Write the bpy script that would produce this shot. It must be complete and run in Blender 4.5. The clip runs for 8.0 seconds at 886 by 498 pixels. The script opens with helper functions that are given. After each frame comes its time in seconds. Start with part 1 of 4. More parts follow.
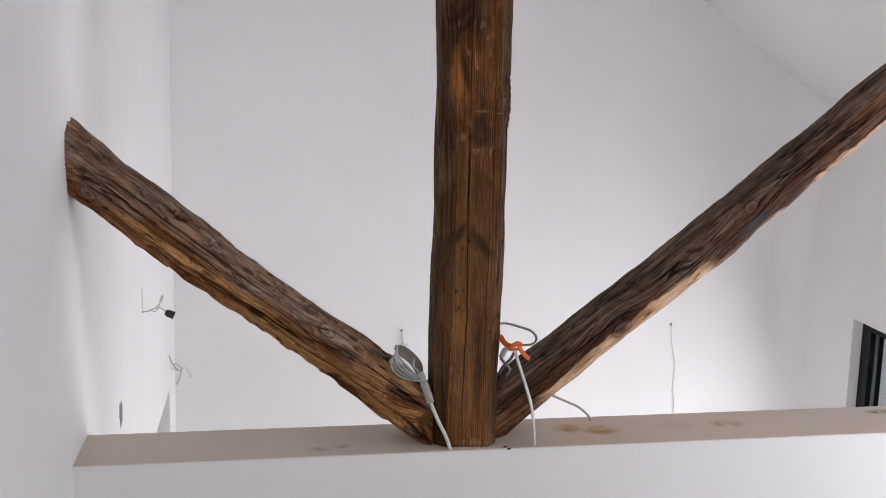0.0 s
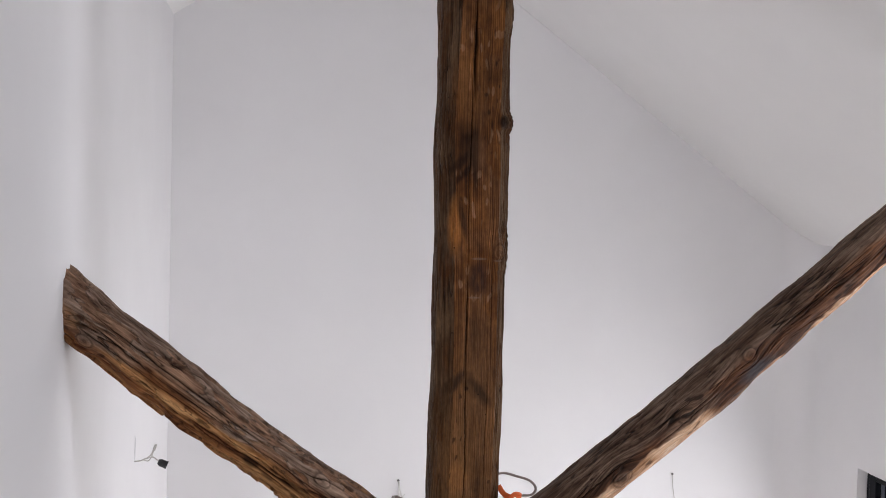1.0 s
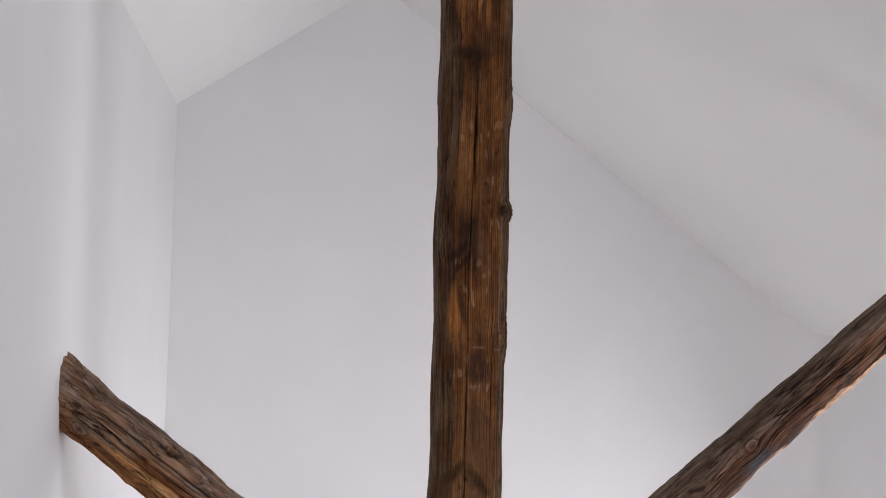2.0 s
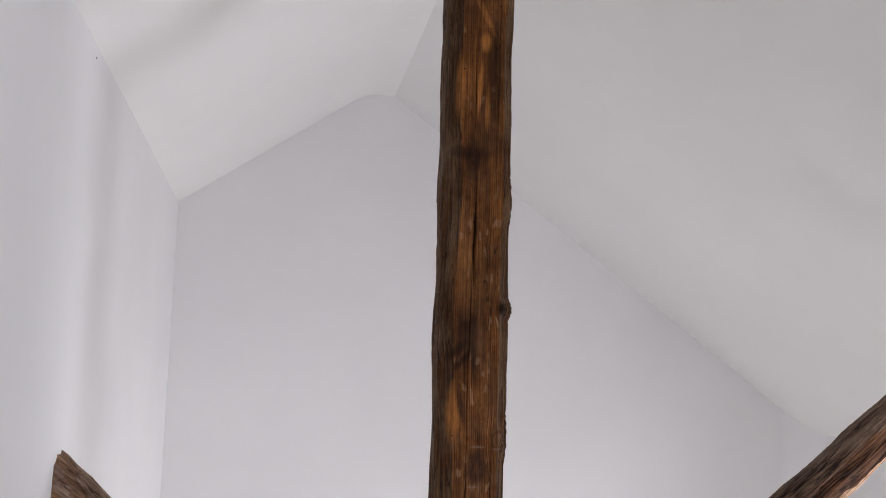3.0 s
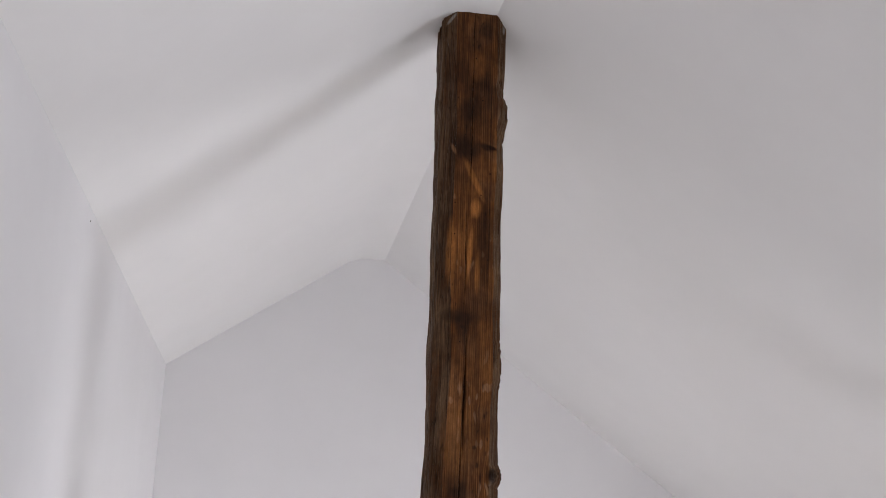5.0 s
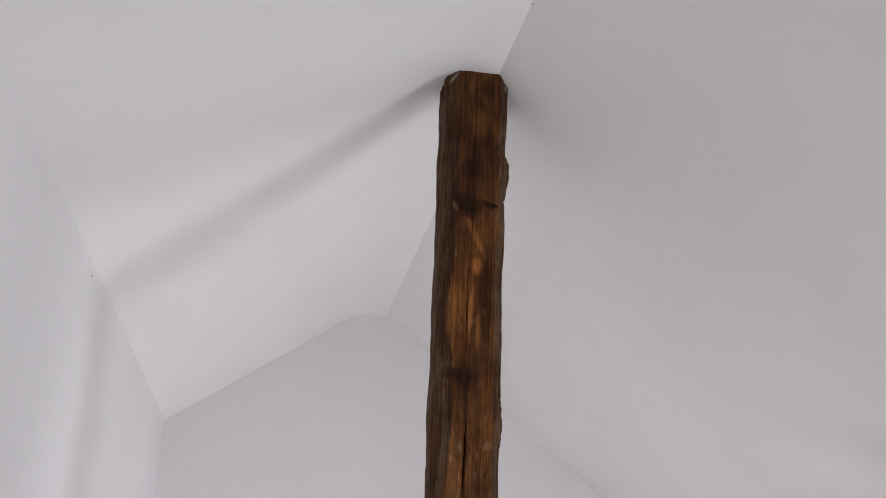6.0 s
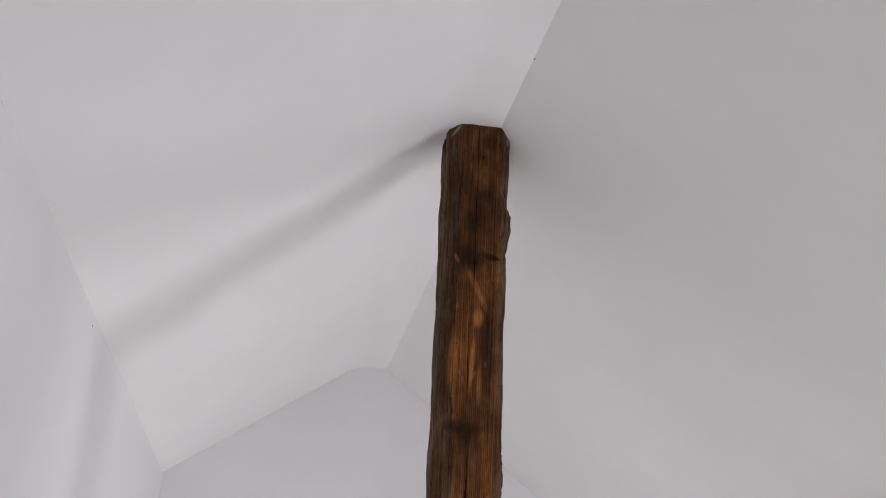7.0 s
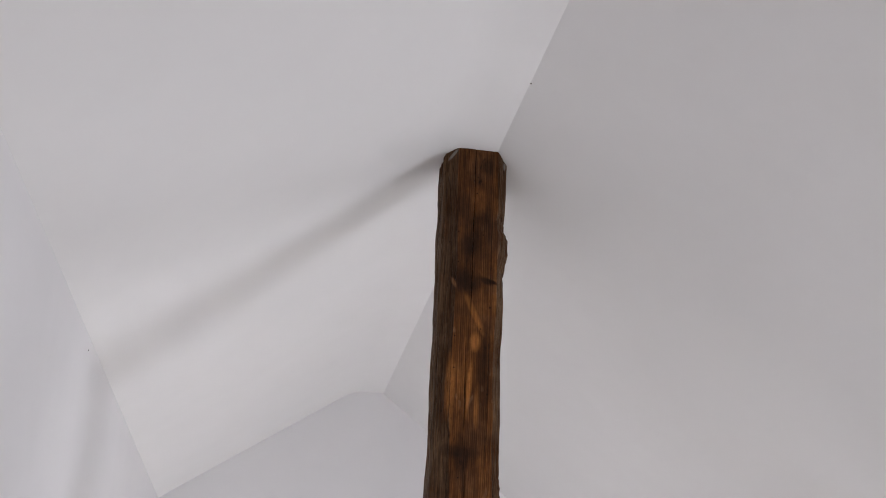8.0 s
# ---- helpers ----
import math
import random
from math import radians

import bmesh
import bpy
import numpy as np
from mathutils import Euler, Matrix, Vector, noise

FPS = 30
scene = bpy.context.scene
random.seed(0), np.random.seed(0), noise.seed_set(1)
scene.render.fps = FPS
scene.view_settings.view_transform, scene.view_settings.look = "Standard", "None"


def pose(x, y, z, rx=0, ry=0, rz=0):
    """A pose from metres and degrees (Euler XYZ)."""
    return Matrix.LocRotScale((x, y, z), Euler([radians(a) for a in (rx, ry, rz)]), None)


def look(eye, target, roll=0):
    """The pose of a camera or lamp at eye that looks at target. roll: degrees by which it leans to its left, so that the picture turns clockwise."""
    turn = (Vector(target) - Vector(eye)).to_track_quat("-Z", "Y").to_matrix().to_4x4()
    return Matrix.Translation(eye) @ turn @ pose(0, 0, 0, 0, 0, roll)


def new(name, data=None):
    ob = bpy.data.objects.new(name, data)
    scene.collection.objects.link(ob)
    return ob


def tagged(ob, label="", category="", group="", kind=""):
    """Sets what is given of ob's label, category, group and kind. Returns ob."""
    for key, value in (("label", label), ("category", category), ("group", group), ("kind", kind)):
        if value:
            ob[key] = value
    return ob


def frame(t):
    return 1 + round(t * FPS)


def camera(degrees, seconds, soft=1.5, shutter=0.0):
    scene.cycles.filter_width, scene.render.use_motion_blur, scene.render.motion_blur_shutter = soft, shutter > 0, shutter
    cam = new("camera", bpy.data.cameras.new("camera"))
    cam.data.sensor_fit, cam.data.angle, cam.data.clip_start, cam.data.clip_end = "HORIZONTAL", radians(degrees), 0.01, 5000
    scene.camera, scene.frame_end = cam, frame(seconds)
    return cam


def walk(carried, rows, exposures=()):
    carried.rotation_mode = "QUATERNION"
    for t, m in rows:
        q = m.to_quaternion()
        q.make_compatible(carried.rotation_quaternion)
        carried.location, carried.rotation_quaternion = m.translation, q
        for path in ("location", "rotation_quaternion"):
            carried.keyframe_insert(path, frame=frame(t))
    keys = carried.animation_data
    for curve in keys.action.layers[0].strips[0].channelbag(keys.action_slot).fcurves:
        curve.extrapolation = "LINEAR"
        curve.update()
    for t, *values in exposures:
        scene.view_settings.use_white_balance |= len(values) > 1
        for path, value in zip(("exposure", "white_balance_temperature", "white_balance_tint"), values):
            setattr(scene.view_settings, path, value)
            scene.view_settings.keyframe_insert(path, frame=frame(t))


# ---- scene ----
cam = camera(43.0, 8.0, soft=0.9)
EYE = 3.70
walk(cam, [
    (0.0, pose(0, 0, EYE, 79.92, -1.47, -8.44)),
    (0.5, pose(0, 0, EYE, 83.21, -1.42, -8.52)),
    (1.0, pose(0, 0, EYE, 87.41, -1.47, -8.57)),
    (1.5, pose(0, 0, EYE, 89.77, -1.60, -8.60)),
    (1.7, pose(0, 0, EYE, 90.65, -1.64, -8.60)),
    (2.8, pose(0, 0, EYE, 95.68, -1.83, -8.63)),
    (3.0, pose(0, 0, EYE, 96.88, -1.86, -8.67)),
    (3.5, pose(0, 0, EYE, 98.90, -1.83, -8.89)),
    (4.0, pose(0, 0, EYE, 101.53, -1.75, -9.17)),
    (4.5, pose(0, 0, EYE, 103.88, -1.91, -9.23)),
    (4.7, pose(0, 0, EYE, 104.43, -1.96, -9.24)),
    (5.8, pose(0, 0, EYE, 107.56, -2.33, -9.29)),
    (6.0, pose(0, 0, EYE, 108.13, -2.40, -9.30)),
    (6.5, pose(0, 0, EYE, 109.50, -2.70, -9.32)),
    (7.0, pose(0, 0, EYE, 110.79, -2.77, -9.35)),
    (7.5, pose(0, 0, EYE, 111.64, -2.74, -9.37)),
    (8.0, pose(0, 0, EYE, 112.02, -2.67, -9.48)),
], exposures=[(0.0, -0.31), (3.5, -0.20), (8.0, -0.22)])

# ---- plan: metres, x across the room, y along the ridge, z from the lower floor ----
XL, XR = -0.467, 2.674            # side walls
YB, YF = -2.20, 5.324             # gable walls
RIDGE_L, RIDGE_R = 0.387, 0.529   # the flat strip along the ridge
Z_RIDGE, Z_EAVE_L, Z_EAVE_R = 5.084, 4.508, 3.515
Z_LEDGE, Z_GALLERY = 2.713, 2.13
LEDGE_TURN = 2.2
WIN1 = (3.10, 4.763, 0.40, 2.511)     # y0, y1, z0, z1 in the right wall
WIN2 = (1.34, 2.34, 2.40, 3.35)
WIN3 = (-0.20, 2.00, 2.20, 3.60)       # x0, x1, z0, z1 in the back gable
DOOR = (4.18, 5.03, 0.0, 2.15)

# ---- sky and light ----
world = bpy.data.worlds.new("overcast_sky")
scene.world = world
world.use_nodes = True
wn = world.node_tree
sky = wn.nodes.new("ShaderNodeTexSky")
sky.sky_type = "NISHITA"
sky.sun_disc = False
sky.sun_elevation, sky.sun_rotation = radians(38), radians(100)
wn.nodes["Background"].inputs["Strength"].default_value = 0.15
wn.links.new(sky.outputs["Color"], wn.nodes["Background"].inputs["Color"])

sun = new("sun", bpy.data.lights.new("sun", "SUN"))
sun.data.energy, sun.data.angle, sun.data.color = 1.5, radians(12), (1.0, 0.97, 0.93)
sun.matrix_world = look((8, -2, 8), (0, 0, 0))


def window_light(eye, target, width, height, watts, color):
    lamp = new("window_daylight", bpy.data.lights.new("window_daylight", "AREA"))
    lamp.data.shape, lamp.data.size, lamp.data.size_y = "RECTANGLE", width, height
    lamp.data.energy, lamp.data.color = watts, color
    lamp.matrix_world = look(eye, target)
    return lamp


window_light((XR + 0.03, 1.80, 2.875), (0, 1.80, 2.95), 1.0, 0.9, 34, (0.895, 0.92, 1.0))
window_light((XR + 0.17, 3.93, 1.50), (XR - 1.0, 3.93, 1.08), 1.7, 1.9, 59, (0.965, 0.95, 0.98))
window_light((0.90, YB - 0.03, 2.90), (0.90, 0, 2.90), 2.1, 1.35, 32, (0.995, 0.955, 0.95))


# ---- materials ----
def nodes_of(name):
    m = bpy.data.materials.new(name)
    m.use_nodes = True
    return m, m.node_tree, m.node_tree.nodes["Principled BSDF"]


def link(tree, a, b):
    tree.links.new(a, b)


def object_coords(tree, scale=(1, 1, 1), loc=(0, 0, 0), rot=(0, 0, 0), kind="POINT", source=None):
    mp = tree.nodes.new("ShaderNodeMapping")
    mp.vector_type = kind
    mp.inputs["Location"].default_value = loc
    mp.inputs["Rotation"].default_value = rot
    mp.inputs["Scale"].default_value = scale
    if source is None:
        source = tree.nodes.new("ShaderNodeTexCoord").outputs["Object"]
    link(tree, source, mp.inputs["Vector"])
    return mp.outputs["Vector"]


def noise_tex(tree, vec, scale=1.0, detail=4, rough=0.55, distort=0.0):
    n = tree.nodes.new("ShaderNodeTexNoise")
    n.inputs["Scale"].default_value = scale
    n.inputs["Detail"].default_value = detail
    n.inputs["Roughness"].default_value = rough
    n.inputs["Distortion"].default_value = distort
    link(tree, vec, n.inputs["Vector"])
    return n.outputs["Fac"]


def ramp(tree, fac, stops):
    r = tree.nodes.new("ShaderNodeValToRGB")
    while len(r.color_ramp.elements) < len(stops):
        r.color_ramp.elements.new(0.5)
    for e, (p, c) in zip(r.color_ramp.elements, stops):
        e.position = p
        e.color = (*c, 1) if isinstance(c, tuple) else (c, c, c, 1)
    link(tree, fac, r.inputs["Fac"])
    return r.outputs["Color"]


def mix(tree, fac, a, b, blend="MIX"):
    m = tree.nodes.new("ShaderNodeMix")
    m.data_type, m.blend_type = "RGBA", blend
    for socket, value in ((m.inputs[0], fac), (m.inputs[6], a), (m.inputs[7], b)):
        if isinstance(value, (int, float)):
            socket.default_value = value
        elif isinstance(value, tuple):
            socket.default_value = (*value, 1)
        else:
            link(tree, value, socket)
    return m.outputs[2]


def maths(tree, op, a, b=0.0):
    m = tree.nodes.new("ShaderNodeMath")
    m.operation = op
    m.use_clamp = op in ("MULTIPLY", "ADD")
    for socket, value in ((m.inputs[0], a), (m.inputs[1], b)):
        if isinstance(value, (int, float)):
            socket.default_value = value
        else:
            link(tree, value, socket)
    return m.outputs[0]


def bump(tree, height, distance, strength, normal=None):
    b = tree.nodes.new("ShaderNodeBump")
    b.inputs["Distance"].default_value = distance
    b.inputs["Strength"].default_value = strength
    link(tree, height, b.inputs["Height"])
    if normal is not None:
        link(tree, normal, b.inputs["Normal"])
    return b.outputs["Normal"]


def patch(tree, vec, centre, size, turn=0.0):
    """A soft ellipsoid mask round a place on a thing."""
    v = object_coords(tree, scale=size, loc=centre, rot=(0, radians(turn), 0), kind="TEXTURE", source=vec)
    g = tree.nodes.new("ShaderNodeTexGradient")
    g.gradient_type = "SPHERICAL"
    link(tree, v, g.inputs["Vector"])
    return ramp(tree, g.outputs["Fac"], [(0.0, 0.0), (0.55, 1.0)])


def plaster(name, color, relief=0.25, streak=0.04, stains=()):
    m, t, p = nodes_of(name)
    vec = object_coords(t)
    broad = noise_tex(t, vec, 1.3, 3, 0.5)
    mid = noise_tex(t, vec, 9, 4, 0.6)
    dark = tuple(c * (1 - streak) for c in color)
    col = mix(t, ramp(t, broad, [(0.35, 0.0), (0.65, 1.0)]), dark, color)
    col = mix(t, maths(t, "MULTIPLY", ramp(t, mid, [(0.4, 0.0), (0.75, 1.0)]), 0.35), col, tuple(c * 0.955 for c in color))
    warp = noise_tex(t, vec, 45, 4, 0.6)
    for centre, size, tint, amount in stains:
        mask = patch(t, vec, centre, size)
        mask = maths(t, "MULTIPLY", mask, ramp(t, noise_tex(t, vec, 24, 3, 0.55), [(0.30, 0.0), (0.62, 1.0)]))
        col = mix(t, maths(t, "MULTIPLY", mask, amount), col, tint)
    link(t, col, p.inputs["Base Color"])
    p.inputs["Roughness"].default_value = 0.72
    p.inputs["Specular IOR Level"].default_value = 0.3
    soft = bump(t, noise_tex(t, vec, 2.6, 2, 0.4), 0.02, relief)
    link(t, bump(t, warp, 0.002, relief * 0.6, soft), p.inputs["Normal"])
    return m


def attribute(tree, name, output="Fac"):
    a = tree.nodes.new("ShaderNodeAttribute")
    a.attribute_name = name
    return a.outputs[output]


def old_wood(name, stops, grey, pale, spots=(), fibre=(210, 3.2), share=0.30, relief=0.0022, holes=0.80, gloss=0.08):
    """Old oiled wood over the tone, weathering, marks and painted-in light and shade that the timber's surface carries;
    grain follows its grain lines.
    """
    m, t, p = nodes_of(name)
    raw = t.nodes.new("ShaderNodeTexCoord").outputs["Object"]
    vec = attribute(t, "grain", "Vector")
    across, along = fibre
    fine = noise_tex(t, object_coords(t, (across, across, along), source=vec), 1.0, 6, 0.68)
    hair = noise_tex(t, object_coords(t, (across * 2.6, across * 2.6, along * 2.5), source=vec), 1.0, 4, 0.6)
    fleck = noise_tex(t, object_coords(t, (160, 160, 55), source=raw), 1.0, 4, 0.65)
    tone = mix(t, share, attribute(t, "tone"), ramp(t, fine, [(0.30, 0.0), (0.70, 1.0)]))
    col = ramp(t, tone, stops)
    col = mix(t, attribute(t, "grey"), col, ramp(t, tone, grey))
    col = mix(t, attribute(t, "pale"), col, ramp(t, tone, pale))
    ragged = ramp(t, noise_tex(t, object_coords(t, (75, 75, 20), source=vec), 1.0, 4, 0.62), [(0.20, 0.0), (0.42, 1.0)])
    for centre, size, turn, tint, amount in spots:
        mask = maths(t, "MULTIPLY", patch(t, raw, centre, size, turn), ragged)
        mask = maths(t, "MULTIPLY", mask, ramp(t, fine, [(0.30, 0.80), (0.60, 1.0)]))
        col = mix(t, maths(t, "MULTIPLY", mask, amount), col, tint)
    col = mix(t, 1.0, col, ramp(t, hair, [(0.30, 0.62), (0.52, 1.0), (0.72, 1.28)]), "MULTIPLY")
    col = mix(t, 1.0, col, ramp(t, fleck, [(0.30, 0.74), (0.55, 1.0), (0.75, 1.22)]), "MULTIPLY")
    cells = t.nodes.new("ShaderNodeTexVoronoi")
    cells.inputs["Scale"].default_value = 46
    link(t, raw, cells.inputs["Vector"])
    some = t.nodes.new("ShaderNodeSeparateColor")
    link(t, cells.outputs["Color"], some.inputs[0])
    worm = maths(t, "MULTIPLY", ramp(t, cells.outputs["Distance"], [(0.07, 1.0), (0.11, 0.0)]), ramp(t, some.outputs[0], [(holes, 0.0), (holes + 0.02, 0.9)]))
    # crevice shade is painted in dark here, along with marks and worm holes
    dark_mix = maths(t, "ADD", attribute(t, "shade_and_marks"), worm)
    col = mix(t, dark_mix, col, (0.010, 0.006, 0.004))
    link(t, col, p.inputs["Base Color"])
    link(t, ramp(t, fine, [(0.3, 0.68), (0.7, 0.46)]), p.inputs["Roughness"])
    p.inputs["Specular IOR Level"].default_value = gloss
    n1 = bump(t, fine, relief, 0.8)
    link(t, bump(t, hair, relief * 0.6, 0.7, n1), p.inputs["Normal"])
    return m


def plain(name, color, rough=0.5, metal=0.0, vary=0.12, scale=60):
    m, t, p = nodes_of(name)
    f = noise_tex(t, object_coords(t), scale, 4, 0.6)
    col = mix(t, ramp(t, f, [(0.35, 0.0), (0.65, 1.0)]), tuple(c * (1 - vary) for c in color), color)
    link(t, col, p.inputs["Base Color"])
    p.inputs["Roughness"].default_value = rough
    p.inputs["Metallic"].default_value = metal
    link(t, bump(t, f, 0.001, 0.2), p.inputs["Normal"])
    return m


WHITE = (0.80, 0.79, 0.80)
mat_wall = plaster("white_plaster", WHITE)
mat_ceiling = plaster("white_ceiling_paint", (0.80, 0.79, 0.79), 0.15)
RUST = (0.47, 0.235, 0.055)
mat_ledge = plaster("beige_plaster", (0.72, 0.62, 0.535), 0.3, 0.08, stains=[
    ((0.787, 0.02, 0), (0.055, 0.05, 0.05), RUST, 0.8), ((0.86, 0.0, 0), (0.06, 0.045, 0.05), RUST, 0.95),
    ((1.077, 0.01, 0), (0.07, 0.05, 0.05), (0.60, 0.44, 0.26), 0.35), ((1.224, 0.01, 0), (0.06, 0.04, 0.05), RUST, 0.75),
    ((0.165, -0.045, 0), (0.03, 0.02, 0.03), (0.33, 0.22, 0.16), 0.6), ((0.115, -0.06, 0), (0.035, 0.02, 0.03), (0.33, 0.22, 0.16), 0.5), ((1.713, 0.06, 0), (0.05, 0.025, 0.05), (0.18, 0.13, 0.11), 0.8)])
mat_floor = plain("grey_screed", (0.46, 0.42, 0.37), 0.8)
mat_tile = plain("pale_stone_floor", (0.70, 0.65, 0.58), 0.6)
mat_black = plain("black_powder_coat", (0.006, 0.007, 0.010), 0.3)
mat_black.node_tree.nodes["Principled BSDF"].inputs["Specular IOR Level"].default_value = 0.10
mat_seal = plain("grey_seal", (0.10, 0.11, 0.13), 0.4)
mat_grey_cable = plain("grey_cable_sheath", (0.44, 0.435, 0.415), 0.45)
mat_white_cable = plain("white_cable_sheath", (0.66, 0.645, 0.62), 0.42)
mat_brown_cable = plain("dusty_mauve_cable", (0.36, 0.29, 0.275), 0.5)
mat_dark_cable = plain("dark_grey_cable_sheath", (0.20, 0.19, 0.185), 0.5)
mat_wrap = plain("dusty_brown_sheath", (0.24, 0.19, 0.175), 0.6)
mat_orange = plain("orange_plastic_tape", (0.72, 0.14, 0.035), 0.38)
mat_wire = plain("bare_cream_wire", (0.55, 0.53, 0.49), 0.5)
mat_bakelite = plain("black_bakelite", (0.012, 0.012, 0.014), 0.4)
mat_dull_grey = plain("dull_grey", (0.23, 0.23, 0.24), 0.8, vary=0.4, scale=90)
mat_steel = plain("dull_steel", (0.25, 0.24, 0.23), 0.45, 0.8)

mat_glass, gt, gp = nodes_of("window_glass")
gp.inputs["Transmission Weight"].default_value = 1.0
gp.inputs["Roughness"].default_value = 0.0
gp.inputs["IOR"].default_value = 1.05

F = -0.085
KNOT, PALE, GLOW = (0.020, 0.009, 0.005), (0.20, 0.095, 0.045), (0.40, 0.155, 0.040)
mat_post = old_wood("oiled_pine_post",
    [(0.22, (0.018, 0.0065, 0.0025)), (0.40, (0.066, 0.0245, 0.0080)), (0.56, (0.128, 0.049, 0.0145)), (0.78, (0.27, 0.106, 0.030))],
    [(0.22, (0.015, 0.0075, 0.0036)), (0.48, (0.056, 0.028, 0.0135)), (0.78, (0.165, 0.096, 0.052))],
    [(0.25, (0.14, 0.085, 0.050)), (0.75, (0.42, 0.31, 0.22))], spots=[
    ((-0.045, F, 0.540), (0.018, 0.05, 0.052), 42, KNOT, 0.75), ((0.008, F, 0.528), (0.019, 0.05, 0.056), -42, KNOT, 0.85),
    ((-0.011, F, 0.152), (0.024, 0.05, 0.050), 0, PALE, 0.8), ((0.014, F, 0.796), (0.026, 0.05, 0.055), 0, (0.04, 0.018, 0.014), 0.85),
    ((-0.047, F, 0.925), (0.020, 0.05, 0.085), 0, GLOW, 0.8), ((-0.030, F, 0.945), (0.012, 0.05, 0.06), -12, KNOT, 0.8),
    ((-0.027, F, 0.312), (0.026, 0.05, 0.05), 0, GLOW, 0.7), ((0.060, F, 0.867), (0.018, 0.05, 0.035), 0, PALE, 0.6),
    ((-0.029, F, 1.110), (0.020, 0.05, 0.070), 8, KNOT, 0.7), ((-0.040, F, 1.075), (0.014, 0.05, 0.050), 48, KNOT, 0.7), ((0.006, F, 1.10), (0.030, 0.05, 0.050), 0, PALE, 0.35), ((0.066, F, 1.176), (0.018, 0.06, 0.022), 0, KNOT, 0.95),
    ((0.000, F, 1.915), (0.010, 0.05, 0.075), -26, GLOW, 1.0), ((0.008, F, 1.836), (0.017, 0.05, 0.030), 0, GLOW, 0.95),
    ((-0.004, F, 1.715), (0.009, 0.05, 0.08), 4, GLOW, 0.9), ((0.016, F, 1.665), (0.008, 0.05, 0.06), 0, GLOW, 0.8),
    ((-0.025, F, 1.556), (0.062, 0.05, 0.022), 6, KNOT, 0.7), ((-0.022, F, 1.535), (0.016, 0.05, 0.050), -10, KNOT, 0.6), ((-0.02, F, 2.094), (0.028, 0.05, 0.045), 0, KNOT, 0.8),
    ((-0.020, F, 1.995), (0.048, 0.05, 0.040), 12, KNOT, 0.7), ((0.03, F, 2.001), (0.026, 0.05, 0.012), 20, KNOT, 0.9),
    ((0.005, F, 2.225), (0.028, 0.05, 0.050), 0, GLOW, 0.5), ((0.025, F, 2.327), (0.020, 0.05, 0.030), 0, KNOT, 0.7),
    ((0.035, F, 1.75), (0.028, 0.05, 0.16), 0, KNOT, 0.6), ((-0.01, F, 2.12), (0.09, 0.08, 0.36), 0, (0.030, 0.014, 0.008), 0.55), ((0.01, F, 1.50), (0.07, 0.06, 0.30), 0, (0.035, 0.016, 0.009), 0.35), ((0.03, F, 1.25), (0.04, 0.05, 0.10), 0, KNOT, 0.35),
    ((-0.068, -0.07, 2.358), (0.006, 0.05, 0.020), 40, (0.45, 0.43, 0.40), 0.5), ((0.074, -0.07, 2.345), (0.005, 0.05, 0.016), 0, (0.45, 0.43, 0.40), 0.45),
    ((0.046, F, 2.000), (0.018, 0.05, 0.007), 20, KNOT, 1.0), ((-0.053, F, 1.992), (0.005, 0.05, 0.022), -20, PALE, 0.9),
    ((0.014, F, 0.846), (0.022, 0.05, 0.004), 0, (0.20, 0.13, 0.09), 0.6), ((0.004, F, 0.752), (0.018, 0.05, 0.003), 0, (0.22, 0.15, 0.11), 0.6),
    ((0.062, F, 0.842), (0.014, 0.05, 0.003), 0, (0.22, 0.15, 0.11), 0.5), ((-0.030, F, 0.36), (0.05, 0.05, 0.16), 0, (0.24, 0.11, 0.04), 0.5), ((0.0, F, 0.32), (0.12, 0.08, 0.46), 0, (0.20, 0.100, 0.042), 0.4),
    ((0.025, F, 0.215), (0.012, 0.05, 0.16), 0, KNOT, 0.6), ((-0.02, F, 1.26), (0.05, 0.05, 0.12), 0, (0.26, 0.11, 0.035), 0.45), ((-0.052, F, 1.72), (0.014, 0.05, 0.10), 0, GLOW, 0.6)])


# ---- building helpers ----
def part(name, bm, material, parent=None, label=""):
    me = bpy.data.meshes.new(name)
    bm.to_mesh(me)
    bm.free()
    me.materials.append(material)
    ob = new(name, me)
    if parent is not None:
        ob.parent = parent
    if label:
        tagged(ob, label)
    return ob


def add_box(bm, lo, hi, turn=0.0, bevel=0.0):
    made = bmesh.ops.create_cube(bm, size=1.0)["verts"]
    c = (Vector(lo) + Vector(hi)) / 2
    s = Vector(hi) - Vector(lo)
    bmesh.ops.transform(bm, matrix=Matrix.Translation(c) @ Matrix.Rotation(radians(turn), 4, "Z") @ Matrix.Diagonal((*s, 1)), verts=made)
    if bevel:
        edges = list({e for v in made for e in v.link_edges})
        bmesh.ops.bevel(bm, geom=edges, offset=bevel, segments=2, affect="EDGES", profile=0.5)


